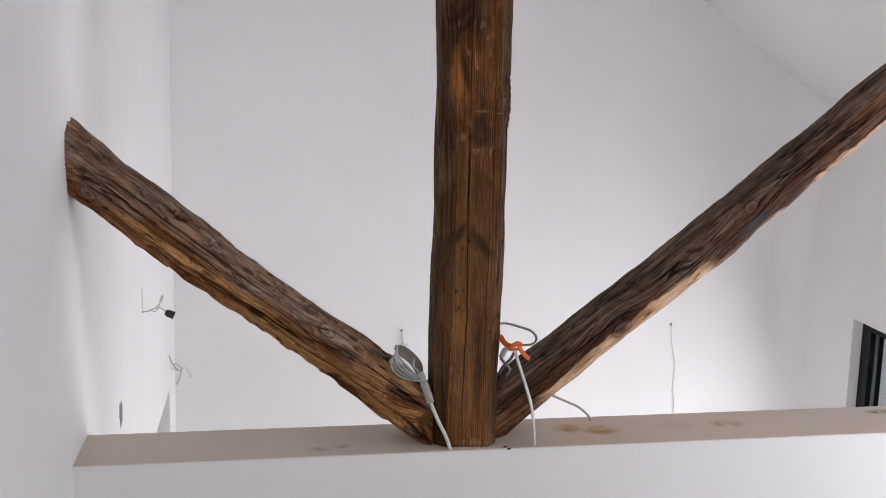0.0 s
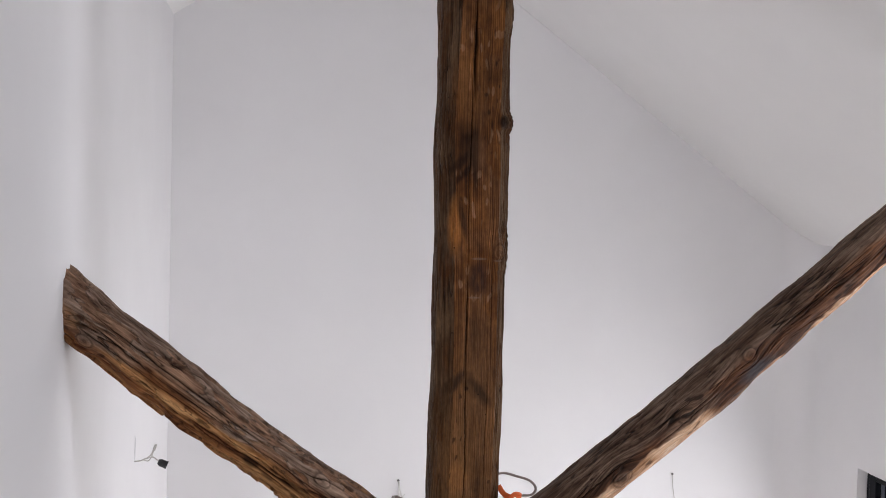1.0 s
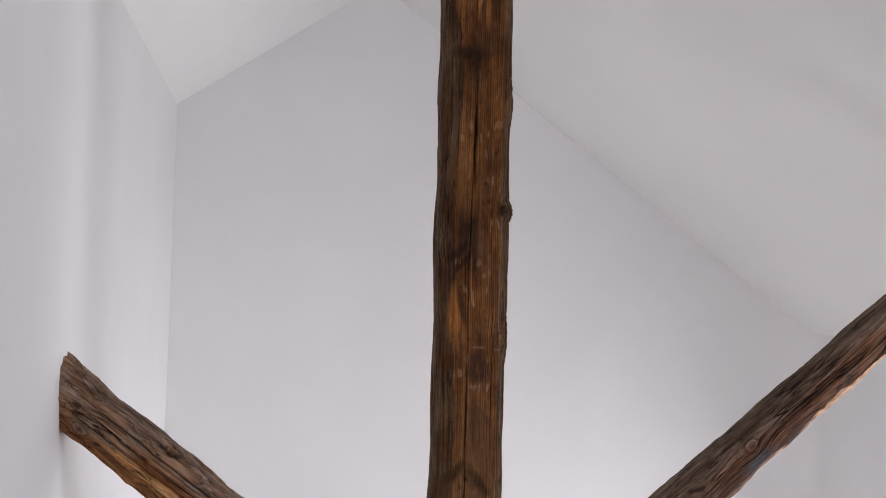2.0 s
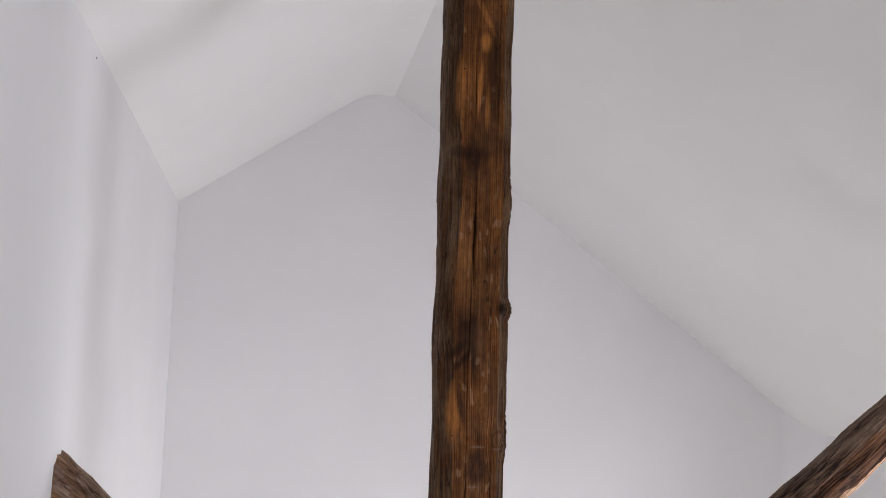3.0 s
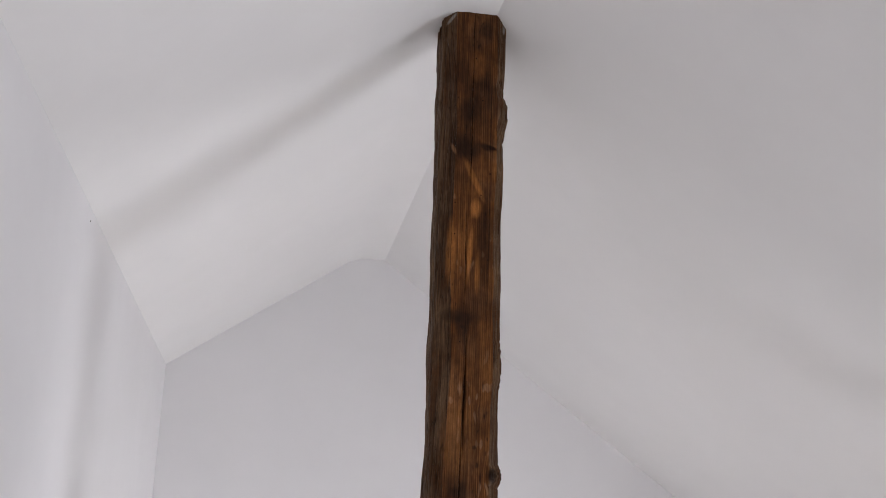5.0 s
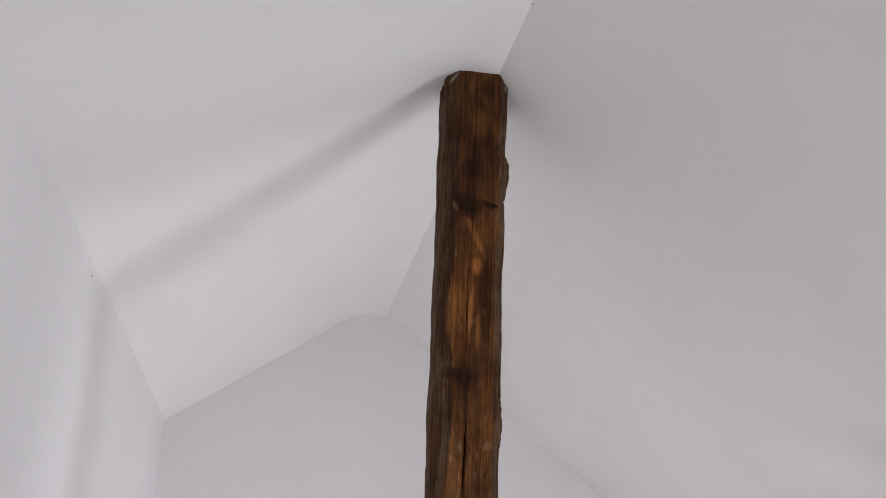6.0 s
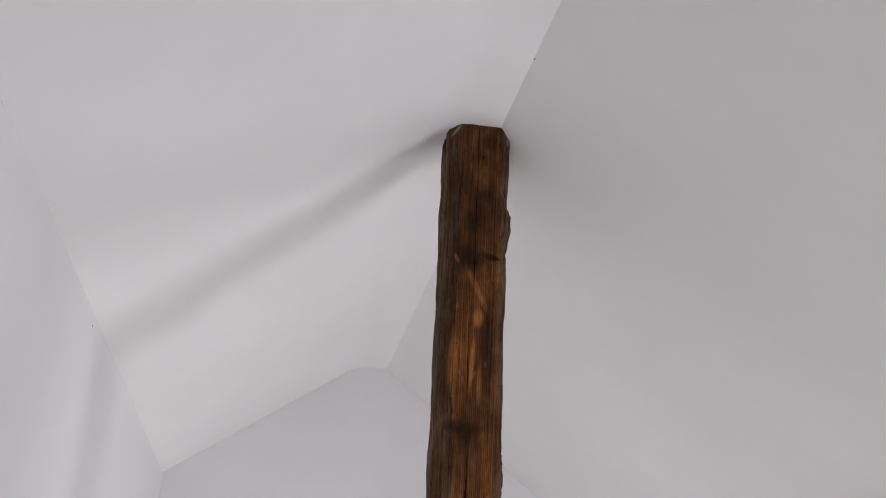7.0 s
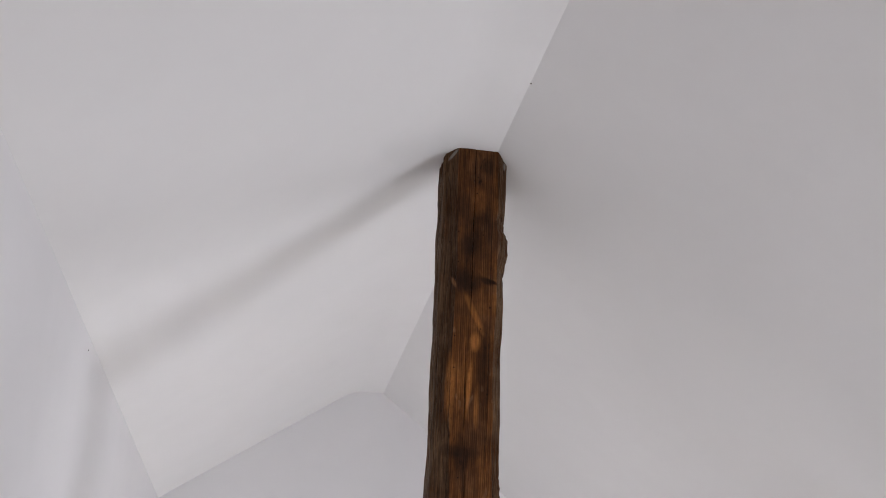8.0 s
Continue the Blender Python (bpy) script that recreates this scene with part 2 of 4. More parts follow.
def slab(name, outer, holes, plane, at, thick, material):
    """A flat wall with openings: outlines in its own plane ('x' or 'y' is the normal), pushed out by thick."""
    bm = bmesh.new()
    edges = []
    for loop in (outer, *holes):
        vs = [bm.verts.new((at, a, b) if plane == "x" else (a, at, b)) for a, b in loop]
        edges += [bm.edges.new((vs[i], vs[(i + 1) % len(vs)])) for i in range(len(vs))]
    faces = [g for g in bmesh.ops.triangle_fill(bm, use_beauty=True, use_dissolve=False, edges=edges)["geom"] if isinstance(g, bmesh.types.BMFace)]
    out = bmesh.ops.extrude_face_region(bm, geom=faces)["geom"]
    push = Vector((thick, 0, 0)) if plane == "x" else Vector((0, thick, 0))
    bmesh.ops.translate(bm, verts=[g for g in out if isinstance(g, bmesh.types.BMVert)], vec=push)
    bmesh.ops.recalc_face_normals(bm, faces=bm.faces)
    return tagged(part(name, bm, material), kind="structure")


def rect(r):
    a0, a1, b0, b1 = r
    return [(a0, b0), (a1, b0), (a1, b1), (a0, b1)]


# ---- the shell ----
T = 0.25
gable = [(XL - T, 0), (XR + T, 0), (XR + T, Z_EAVE_R - 0.16), (XR, Z_EAVE_R + 0.02), (RIDGE_R, Z_RIDGE + 0.02), (RIDGE_L, Z_RIDGE + 0.02), (XL, Z_EAVE_L + 0.02), (XL - T, Z_EAVE_L - 0.15)]
w = slab("wall_north", gable, [], "y", YF, T, mat_wall)
tagged(w, "smooth white plastered gable wall with bare wire ends", "wall")
w = slab("wall_south", gable, [rect(WIN3)], "y", YB, -T, mat_wall)
tagged(w, "white plastered gable wall with a window", "wall")
w = slab("wall_west", [(YB, 0), (DOOR[0], 0), (DOOR[0], DOOR[3]), (DOOR[1], DOOR[3]), (DOOR[1], 0), (YF, 0), (YF, Z_EAVE_L + 0.02), (YB, Z_EAVE_L + 0.02)], [], "x", XL, -T, mat_wall)
tagged(w, "white plastered side wall with a doorway below", "wall")
w = slab("wall_east", rect((YB, YF, 0, Z_EAVE_R + 0.02)), [rect(WIN1), rect(WIN2)], "x", XR, T, mat_wall)
tagged(w, "white plastered eaves wall with window openings", "wall")

bm = bmesh.new()
inner = [(XL - T, Z_EAVE_L - 0.169), (XL, Z_EAVE_L), (0.325, 5.043), (0.355, 5.062), (0.387, 5.0755), (0.415, 5.0815), (0.45, Z_RIDGE), (RIDGE_R, Z_RIDGE), (XR, Z_EAVE_R), (XR + T, Z_EAVE_R - 0.183)]
rows = []
for y in (YB - T, YF + T):
    low = [bm.verts.new((x, y, z + 0.001)) for x, z in inner]
    high = [bm.verts.new((x, y, z + 0.30)) for x, z in inner]
    rows.append((low, high))
n = len(inner)
for i in range(n - 1):
    for k in (0, 1):
        bm.faces.new((rows[0][k][i], rows[0][k][i + 1], rows[1][k][i + 1], rows[1][k][i]))
    for r in rows:
        bm.faces.new((r[0][i], r[0][i + 1], r[1][i + 1], r[1][i]))
for i in (0, n - 1):
    bm.faces.new((rows[0][0][i], rows[1][0][i], rows[1][1][i], rows[0][1][i]))
bmesh.ops.recalc_face_normals(bm, faces=bm.faces)
for f in bm.faces:
    f.smooth = f.calc_center_median().z > Z_EAVE_R - 0.1 and abs(f.normal.y) < 0.5
for e in bm.edges:
    if abs(e.verts[0].co.y - e.verts[1].co.y) < 0.01 or any(abs(e.verts[0].co.x - x) < 0.001 for x in (XL, RIDGE_R, XR)):
        e.smooth = False
tagged(part("ceiling", bm, mat_ceiling), "white painted sloping ceiling with a flat ridge strip", "ceiling", kind="structure")

bm = bmesh.new()
add_box(bm, (XL - 1.6, YB - T, -0.2), (XR + T, YF + T, 0.0))
tagged(part("floor", bm, mat_tile), "pale stone floor of the lower storey", "floor", kind="structure")
bm = bmesh.new()
add_box(bm, (XL, YB, Z_GALLERY - 0.2), (XR, 2.56, Z_GALLERY))
tagged(part("floor_gallery", bm, mat_floor), "grey screed floor of the gallery", "floor", kind="structure")

# the plaster runs round the far corner in a soft curve
COVE = 0.16
bm = bmesh.new()
turns = [math.pi / 2 * i / 24 for i in range(25)]
plan = [(XR - COVE + (COVE + 0.0002) * math.sin(a), YF - COVE + (COVE + 0.0002) * math.cos(a)) for a in turns] + [(XR + 0.02, YF + 0.02)]
low = [bm.verts.new((x, y, 0.0)) for x, y in plan]
high = [bm.verts.new((x, y, Z_EAVE_R + 0.15)) for x, y in plan]
for i in range(len(plan)):
    k = (i + 1) % len(plan)
    f = bm.faces.new((low[i], low[k], high[k], high[i]))
    f.smooth = i < 24
bm.faces.new(low)
bm.faces.new(high)
for e in bm.edges:
    upright = abs(e.verts[0].co.z - e.verts[1].co.z) > 1.0
    e.smooth = upright and 0 < low.index(min(e.verts, key=lambda v: v.co.z)) < 24
bmesh.ops.recalc_face_normals(bm, faces=bm.faces)
tagged(part("wall_corner", bm, mat_wall), "soft rounded plaster corner between the gable and the eaves wall", "wall", kind="structure")

# plain closed box added behind the doorway, to keep the opening dim
bm = bmesh.new()
add_box(bm, (XL - 1.5, 3.6, 0), (XL - 1.35, YF + T, 2.5))
add_box(bm, (XL - 1.35, 3.45, 0), (XL - T - 0.002, 3.6, 2.5))
add_box(bm, (XL - 1.35, YF, 0), (XL - T - 0.002, YF + T - 0.01, 2.5))
add_box(bm, (XL - 1.35, 3.6, 2.35), (XL - T - 0.002, YF, 2.5))
tagged(part("wall_door_box", bm, mat_wall), "white plastered box added to close the doorway behind", "wall", kind="structure")

# ground outside, to the horizon
bm = bmesh.new()
bmesh.ops.create_grid(bm, x_segments=8, y_segments=8, size=600)
bmesh.ops.translate(bm, verts=bm.verts, vec=(0, 0, -0.25))
tagged(part("ground", bm, plain("pale_gravel_ground", (0.58, 0.57, 0.55), 0.9, vary=0.2, scale=2)), "pale gravel ground outside", "ground", kind="structure")

# the low wall that boxes in the tie beam
half = 0.108
bm = bmesh.new()
add_box(bm, (-0.52, -half, 0.0), (2.72, half, Z_LEDGE - 0.003), bevel=0.0015)
ob = part("wall_parapet", bm, mat_wall)
ob.matrix_world = pose(0, 2.735, 0, 0, 0, LEDGE_TURN)
tagged(ob, "white plastered low wall that boxes in the tie beam", "wall", kind="structure")
LEDGE = pose(0, 2.735, Z_LEDGE, 0, 0, LEDGE_TURN)
bm = bmesh.new()
add_box(bm, (-0.50, -half - 0.0005, -0.0028), (2.72, half + 0.0005, 0.0), bevel=0.001)
ob = part("ledge", bm, mat_ledge)
ob.matrix_world = LEDGE
tagged(ob, "beige ledge with rusty brown stains", "ledge", kind="structure")


# ---- old timbers ----
def fnoise(x, y, z):
    return noise.noise((x, y, z))


def ring(kind, hx, hy, corner, count):
    """Points and outward normals round a section; hx across, hy deep."""
    if kind == "chamfer":
        c = corner
        poly = [(-hx + c[0], -hy), (hx - c[1], -hy), (hx, -hy + c[1]), (hx, hy - c[1]), (hx - c[1], hy), (-hx + c[0], hy), (-hx, hy - c[0]), (-hx, -hy + c[0])]
    else:
        poly = []
        for i in range(96):
            a = 2 * math.pi * i / 96
            ca, sa = math.cos(a), math.sin(a)
            poly.append((hx * math.copysign(abs(ca) ** (2 / corner), ca), hy * math.copysign(abs(sa) ** (2 / corner), sa)))
    pts = np.array(poly + poly[:1])
    seg = np.linalg.norm(np.diff(pts, axis=0), axis=1)
    run = np.concatenate([[0], np.cumsum(seg)])
    dense = np.linspace(0, run[-1], 4001)
    weight = np.cumsum(np.where(np.interp(dense, run, pts[:, 1]) < -0.35 * hy, 2.6, 1.0))
    s = np.interp(np.linspace(0, weight[-1], count, endpoint=False), weight, dense)
    p = np.stack([np.interp(s, run, pts[:, 0]), np.interp(s, run, pts[:, 1])], 1)
    for _ in range(1 if kind == "chamfer" else 2):
        p = 0.5 * p + 0.25 * (np.roll(p, 1, 0) + np.roll(p, -1, 0))
    tan = np.roll(p, -1, 0) - np.roll(p, 1, 0)
    nor = np.stack([tan[:, 1], -tan[:, 0]], 1)
    nor /= np.linalg.norm(nor, axis=1)[:, None]
    return p, nor


SHUFFLE = np.tile(np.random.RandomState(19).permutation(256), 3)
SLOPES = np.random.RandomState(23).normal(size=(256, 3))
SLOPES /= np.linalg.norm(SLOPES, axis=1)[:, None]


def waves(x, y, z):
    """Smooth gradient noise over arrays, about -0.7 to 0.7."""
    x, y, z = np.broadcast_arrays(x, y, z)
    p = np.stack([x, y, z], -1).astype(float)
    cell = np.floor(p).astype(int)
    f = p - cell
    u = f * f * f * (f * (f * 6 - 15) + 10)
    cell &= 255
    total = np.zeros(x.shape)
    for i in (0, 1):
        for j in (0, 1):
            for k in (0, 1):
                h = SHUFFLE[SHUFFLE[SHUFFLE[cell[..., 0] + i] + cell[..., 1] + j] + cell[..., 2] + k]
                g = SLOPES[h]
                w = (u[..., 0] if i else 1 - u[..., 0]) * (u[..., 1] if j else 1 - u[..., 1]) * (u[..., 2] if k else 1 - u[..., 2])
                total += w * (g[..., 0] * (f[..., 0] - i) + g[..., 1] * (f[..., 1] - j) + g[..., 2] * (f[..., 2] - k))
    return total * 1.4


def layered(x, y, z, octaves=3, gain=0.5):
    total, amount = 0.0, 1.0
    for k in range(octaves):
        total = total + amount * waves(x * 2 ** k + 7.3 * k, y * 2 ** k + 3.1 * k, z * 2 ** k + 1.7 * k)
        amount *= gain
    return total


def ramped(v, lo, hi):
    u = np.clip((v - lo) / (hi - lo), 0, 1)
    return u * u * (3 - 2 * u)


def cut_lines(checks, x, y, z, nx, ny, seed):
    """Drying splits: where they run along the timber, how deep they go, and how dark they are."""
    depth, dark = np.zeros(z.shape), np.zeros(z.shape)
    for cx, side, z0, z1, deep, breadth, lean in checks:
        wander = 0.006 * waves(seed + cx * 40, 0.5, z * 4) + 0.0016 * waves(seed, cx * 50, z * 26) + 0.0008 * waves(seed, cx * 90, z * 90) + lean * (z - z0)
        if side == 0:
            dist, on = np.abs(x - cx - wander), ny < -0.2
        else:
            dist, on = np.abs(y - cx - wander), nx * side > 0.3
        fade = np.clip((z - z0) / 0.10, 0, 1) * np.clip((z1 - z) / 0.10, 0, 1)
        b = np.maximum(breadth * (0.75 + 0.9 * waves(seed + 9, cx * 30, z * 9)), 0.0005)
        hit = np.exp(-(dist / b) ** 2) * fade * on
        depth = depth + deep * hit
        dark = np.maximum(dark, hit)
    return depth, dark


def bow(x, z, knots, pull):
    """The grain parts round each knot."""
    g = x.copy()
    for kx, face, kz, rx, rz, high in knots:
        if face < 0:
            u2 = ((x - kx) / (rx * 2.2)) ** 2 + ((z - kz) / (rz * 2.4)) ** 2
            g = g - (x - kx) * pull * np.exp(-u2)
    return g


def knot_forms(knots, x, y, z, nx, ny, seed):
    rise, dark, light = np.zeros(z.shape), np.zeros(z.shape), np.zeros(z.shape)
    for kx, face, kz, rx, rz, high in knots:
        if face < 0:
            on, u = ny < 0.25, np.hypot((x - kx) / rx, (z - kz) / rz)
        else:
            on, u = (nx > 0.25 if face > 0 else nx < -0.25), np.hypot((y + 0.04) / 0.06, (z - kz) / rz)
        u = u * (1 + 0.25 * waves(x * 45 + seed, y * 45, z * 45))
        lump = np.exp(-u * u)
        if high > 0.0085:  # a stub cut square above
            lump = lump / (1 + np.exp((z - kz - 0.035) / 0.003))
        rise = rise + on * (high * lump - 0.35 * abs(high) * np.exp(-((u - 1.25) / 0.22) ** 2) + (u < 1.2) * 0.0009 * np.cos(u * 17))
        if face < 0 and high > 0.001:
            dark = np.maximum(dark, on * (0.75 * np.exp(-((u - 1.0) / 0.16) ** 2) + 0.55 * np.exp(-(u / 0.30) ** 2) + 0.35 * (u < 1.0) * (np.cos(u * 17) < -0.3)))
            light = np.maximum(light, on * np.exp(-((u - 0.62) / 0.22) ** 2))
    return rise, dark, light


def timber_mesh(name, start, length, sections, rows, sway, surface, material, foot_cut=None):
    """A hewn timber along z. sections: two rings of points and normals and the blend between them by z; surface gives
    the outward push and the tone, weathering and sheen, bareness, crevice shade and marks, and grain line at every
    point."""
    (p0, n0), (p1, n1), blend = sections
    count = len(p0)
    zs = np.linspace(start, length, rows + 1)
    k = blend(zs)[:, None, None]
    p = p0[None] * (1 - k) + p1[None] * k
    nor = n0[None] * (1 - k) + n1[None] * k
    nor /= np.linalg.norm(nor, axis=2)[:, :, None]
    scale, ox, oy = sway(zs)
    x, y = p[..., 0] * scale[:, None], p[..., 1] * scale[:, None]
    z = np.repeat(zs[:, None], count, 1)
    nx, ny = nor[..., 0], nor[..., 1]
    push, tone, grey, pale, shade_and_marks, grain = surface(x, y, z, nx, ny)
    if foot_cut:
        z = np.maximum(z, foot_cut[0] + foot_cut[1] * (x + nx * push))
    co = np.stack([x + np.broadcast_to(ox, zs.shape)[:, None] + nx * push, y + np.broadcast_to(oy, zs.shape)[:, None] + ny * push, z], -1).reshape(-1, 3)
    a = (np.arange(rows)[:, None] * count + np.arange(count)[None]).ravel()
    b = (np.arange(rows)[:, None] * count + (np.arange(count)[None] + 1) % count).ravel()
    faces = np.stack([a, b, b + count, a + count], 1).tolist()
    faces += [list(range(count - 1, -1, -1)), [rows * count + i for i in range(count)]]
    me = bpy.data.meshes.new(name)
    me.from_pydata(co.tolist(), [], faces)
    for key, values in (("tone", tone), ("grey", grey), ("pale", pale), ("shade_and_marks", shade_and_marks)):
        me.attributes.new(key, "FLOAT", "POINT").data.foreach_set("value", np.clip(np.broadcast_to(values, z.shape), 0, 1).ravel().astype(np.float32))
    lines = np.stack([grain, y, z], -1).astype(np.float32)
    me.attributes.new("grain", "FLOAT_VECTOR", "POINT").data.foreach_set("vector", lines.ravel())
    me.polygons.foreach_set("use_smooth", [True] * len(me.polygons))
    me.materials.append(material)
    me.update()
    return new(name, me)


POST_H = Z_RIDGE - Z_LEDGE + 0.02
POST_CHECKS = [(-0.013, 0, 0.02, 1.30, 0.010, 0.0010, 0.0), (-0.006, 0, 1.20, 1.52, 0.012, 0.0028, 0.0), (-0.011, 0, 1.60, 1.84, 0.010, 0.0026, 0.0), (-0.006, 0, 1.86, 2.39, 0.012, 0.0012, 0.0),
               (0.038, 0, 0.10, 0.62, 0.004, 0.0006, 0.004), (0.046, 0, 0.60, 1.0, 0.004, 0.0006, 0.0),
               (-0.050, 0, 1.2, 2.3, 0.003, 0.0006, 0.0), (0.045, 0, 1.45, 2.2, 0.003, 0.0006, 0.0)]
# dark resin and knot marks on the face, and holes painted as dark slits: place across and along, size, slant, strength
POST_MARKS = [(-0.036, 0.545, 0.010, 0.034, 0.5, 1.0), (0.022, 0.525, 0.013, 0.040, -0.7, 1.0), (-0.005, 1.090, 0.012, 0.050, 0.0, 1.0), (-0.030, 1.050, 0.010, 0.032, 0.9, 0.8),
              (0.036, 1.167, 0.003, 0.013, 0.0, 1.0), (0.038, 1.387, 0.003, 0.012, 0.0, 0.9), (0.043, 1.315, 0.0025, 0.007, 0.0, 1.0), (-0.018, 1.550, 0.026, 0.014, 0.0, 0.25), (-0.008, 1.525, 0.007, 0.030, 0.2, 0.5),
              (0.012, 0.790, 0.024, 0.045, 0.0, 0.20), (-0.014, 1.990, 0.032, 0.026, -0.2, 0.55), (0.0, 2.110, 0.018, 0.040, 0.0, 0.6)]
POST_KNOTS = [(0.066, 1, 1.176, 0.02, 0.022, 0.0084), (0.0, 1, 0.867, 0.02, 0.05, 0.005), (0.0, 1, 1.442, 0.02, 0.05, 0.006), (0.0, 1, 2.108, 0.02, 0.06, 0.012),
              (0.0, 0, 0.42, 0.02, 0.06, 0.004), (0.0, 0, 1.15, 0.02, 0.08, 0.004),
              (0.060, -1, 0.862, 0.012, 0.020, 0.003), (0.066, -1, 1.176, 0.010, 0.013, 0.003), (0.034, -1, 1.325, 0.006, 0.007, 0.0008)]


def post_surface(x, y, z, nx, ny):
    seed = 3.7
    face = ramped(-ny, 0.80, 0.97)
    wane = 1 - face
    g = bow(x, z, POST_KNOTS, 0.6) + 0.010 * waves(x * 5 + seed, y * 5, z * 1.5) + 0.0012 * waves(x * 32, seed, z * 4)
    rings = np.sin(math.tau * g / 0.0050 + 3.0 * waves(g * 30, 1.5, z * 0.9))
    rings *= 0.55 + 0.45 * ramped(waves(g * 22, 8.2, z * 2.5), -0.3, 0.3)
    broad = layered(g * 16, y * 16, z * 2.0, 3)
    blot = layered(x * 15 + 4, y * 15, z * 8, 4, 0.6)
    rough = layered(g * 45 + seed, y * 45, z * 6, 4, 0.6)
    bark = waves(x * 13 + seed, y * 13, z * 7)
    torn = np.abs(waves(g * 60, y * 60, z * 5 + 2))
    push = 0.0030 * waves(x * 7 + seed, y * 7, z * 4.5) + 0.0012 * waves(x * 14, y * 14 + seed, z * 13)
    push += face * (0.00030 * rings + 0.0008 * rough) + wane * (0.0030 * rough + 0.0030 * bark - 0.0030 * ramped(torn, 0.07, 0.0))
    cut, dark = cut_lines(POST_CHECKS, x, y, z, nx, ny, seed)
    lump, ring_dark, ring_light = knot_forms(POST_KNOTS, x, y, z, nx, ny, seed)
    push += lump - cut
    # torn hollows of the wane get a darker tone, standing for shade
    tone = 0.56 + face * 0.125 * rings + 0.09 * broad + 0.24 * blot + 0.07 * rough + 0.10 * ring_light - 0.10 * wane * (1 - ramped(torn, 0.0, 0.12))
    stain = np.zeros(z.shape)
    for cx, cz, sx, sz, lean, amount in POST_MARKS:
        u = ((x - cx - lean * (z - cz)) / sx) ** 2 + ((z - cz) / sz) ** 2
        stain = np.maximum(stain, face * amount * np.exp(-(u * (1 + 0.5 * rough)) ** 1.5))
    tone = tone - 0.28 * stain
    # small scuffs down to lighter wood, and pits
    worn = ramped(waves(x * 11, 4.4, z * 6), -0.05, 0.25)
    scuffs = face * worn * ramped(waves(g * 95, 5.0, z * 30), 0.26, 0.40)
    pits = face * ramped(waves(x * 9 + 3, 1.1, z * 5), 0.08, 0.30) * ramped(waves(g * 150 + 5, 2.0, z * 48), 0.38, 0.50)
    push += -0.0012 * pits - 0.0005 * scuffs
    tone = tone + 0.16 * scuffs
    # the arris is rubbed bare here and there
    arris = np.exp(-((face - 0.5) / 0.30) ** 2) * (ny < -0.5) * ramped(waves(x * 20, 5.5, z * 16), 0.0, 0.35)
    # splits, pits and hollows get painted shade; knot rings and stains are real marks
    shade_and_marks = np.maximum(0.92 * dark, 0.45 * ring_dark * (0.6 + rough))
    shade_and_marks = np.maximum(shade_and_marks, 0.65 * wane * ramped(torn, 0.05, 0.0) * ramped(bark, -0.2, 0.3))
    shade_and_marks = np.maximum(shade_and_marks, np.maximum(0.6 * pits, 0.42 * stain))
    return push, tone, wane * ramped(0.75 + 0.5 * blot, 0.2, 0.8), np.maximum(0.7 * arris, 0.25 * scuffs), shade_and_marks, g


def post_sway(z):
    return np.ones(z.shape), 0.0025 * np.sin(z * 2.1), 0.0


post = timber_mesh("timber_post", 0.0, POST_H, (ring("chamfer", 0.0835, 0.085, (0.040, 0.022), 360), ring("chamfer", 0.0835, 0.085, (0.028, 0.031), 360), lambda z: 0.5 + 0.9 * waves(z * 3.1, 0.4, 2.2)),
                   1150, post_sway, post_surface, mat_post)
post.matrix_world = pose(0.479, 2.748, Z_LEDGE - 0.003)
tagged(post, "old oiled timber post with waney edges and a long split", "post")

# braces: local z runs along the brace, local x points up across it, local y goes back
RL = 2.18  # the right-hand brace is built from its top end down, so that its face stays in front
mat_brace_l = old_wood("weathered_brace_wood",
    [(0.20, (0.030, 0.010, 0.004)), (0.42, (0.110, 0.040, 0.017)), (0.60, (0.225, 0.090, 0.036)), (0.80, (0.40, 0.180, 0.070))],
    # grey stops, lightened to carry the sheen on the upper side
    [(0.20, (0.042, 0.022, 0.015)), (0.40, (0.175, 0.112, 0.083)), (0.58, (0.310, 0.220, 0.170)), (0.80, (0.46, 0.36, 0.295))],
    [(0.22, (0.20, 0.080, 0.028)), (0.46, (0.44, 0.205, 0.080)), (0.78, (0.66, 0.38, 0.17))],
    spots=[((-0.038, -0.06, 0.085), (0.024, 0.06, 0.028), 0, (0.10, 0.075, 0.062), 0.8), ((-0.028, -0.06, 0.585), (0.014, 0.06, 0.030), 0, KNOT, 0.8),
           ((-0.010, -0.06, 1.12), (0.020, 0.06, 0.045), 20, (0.32, 0.165, 0.08), 0.7)],
    fibre=(150, 5), share=0.26, relief=0.003, holes=1.1)
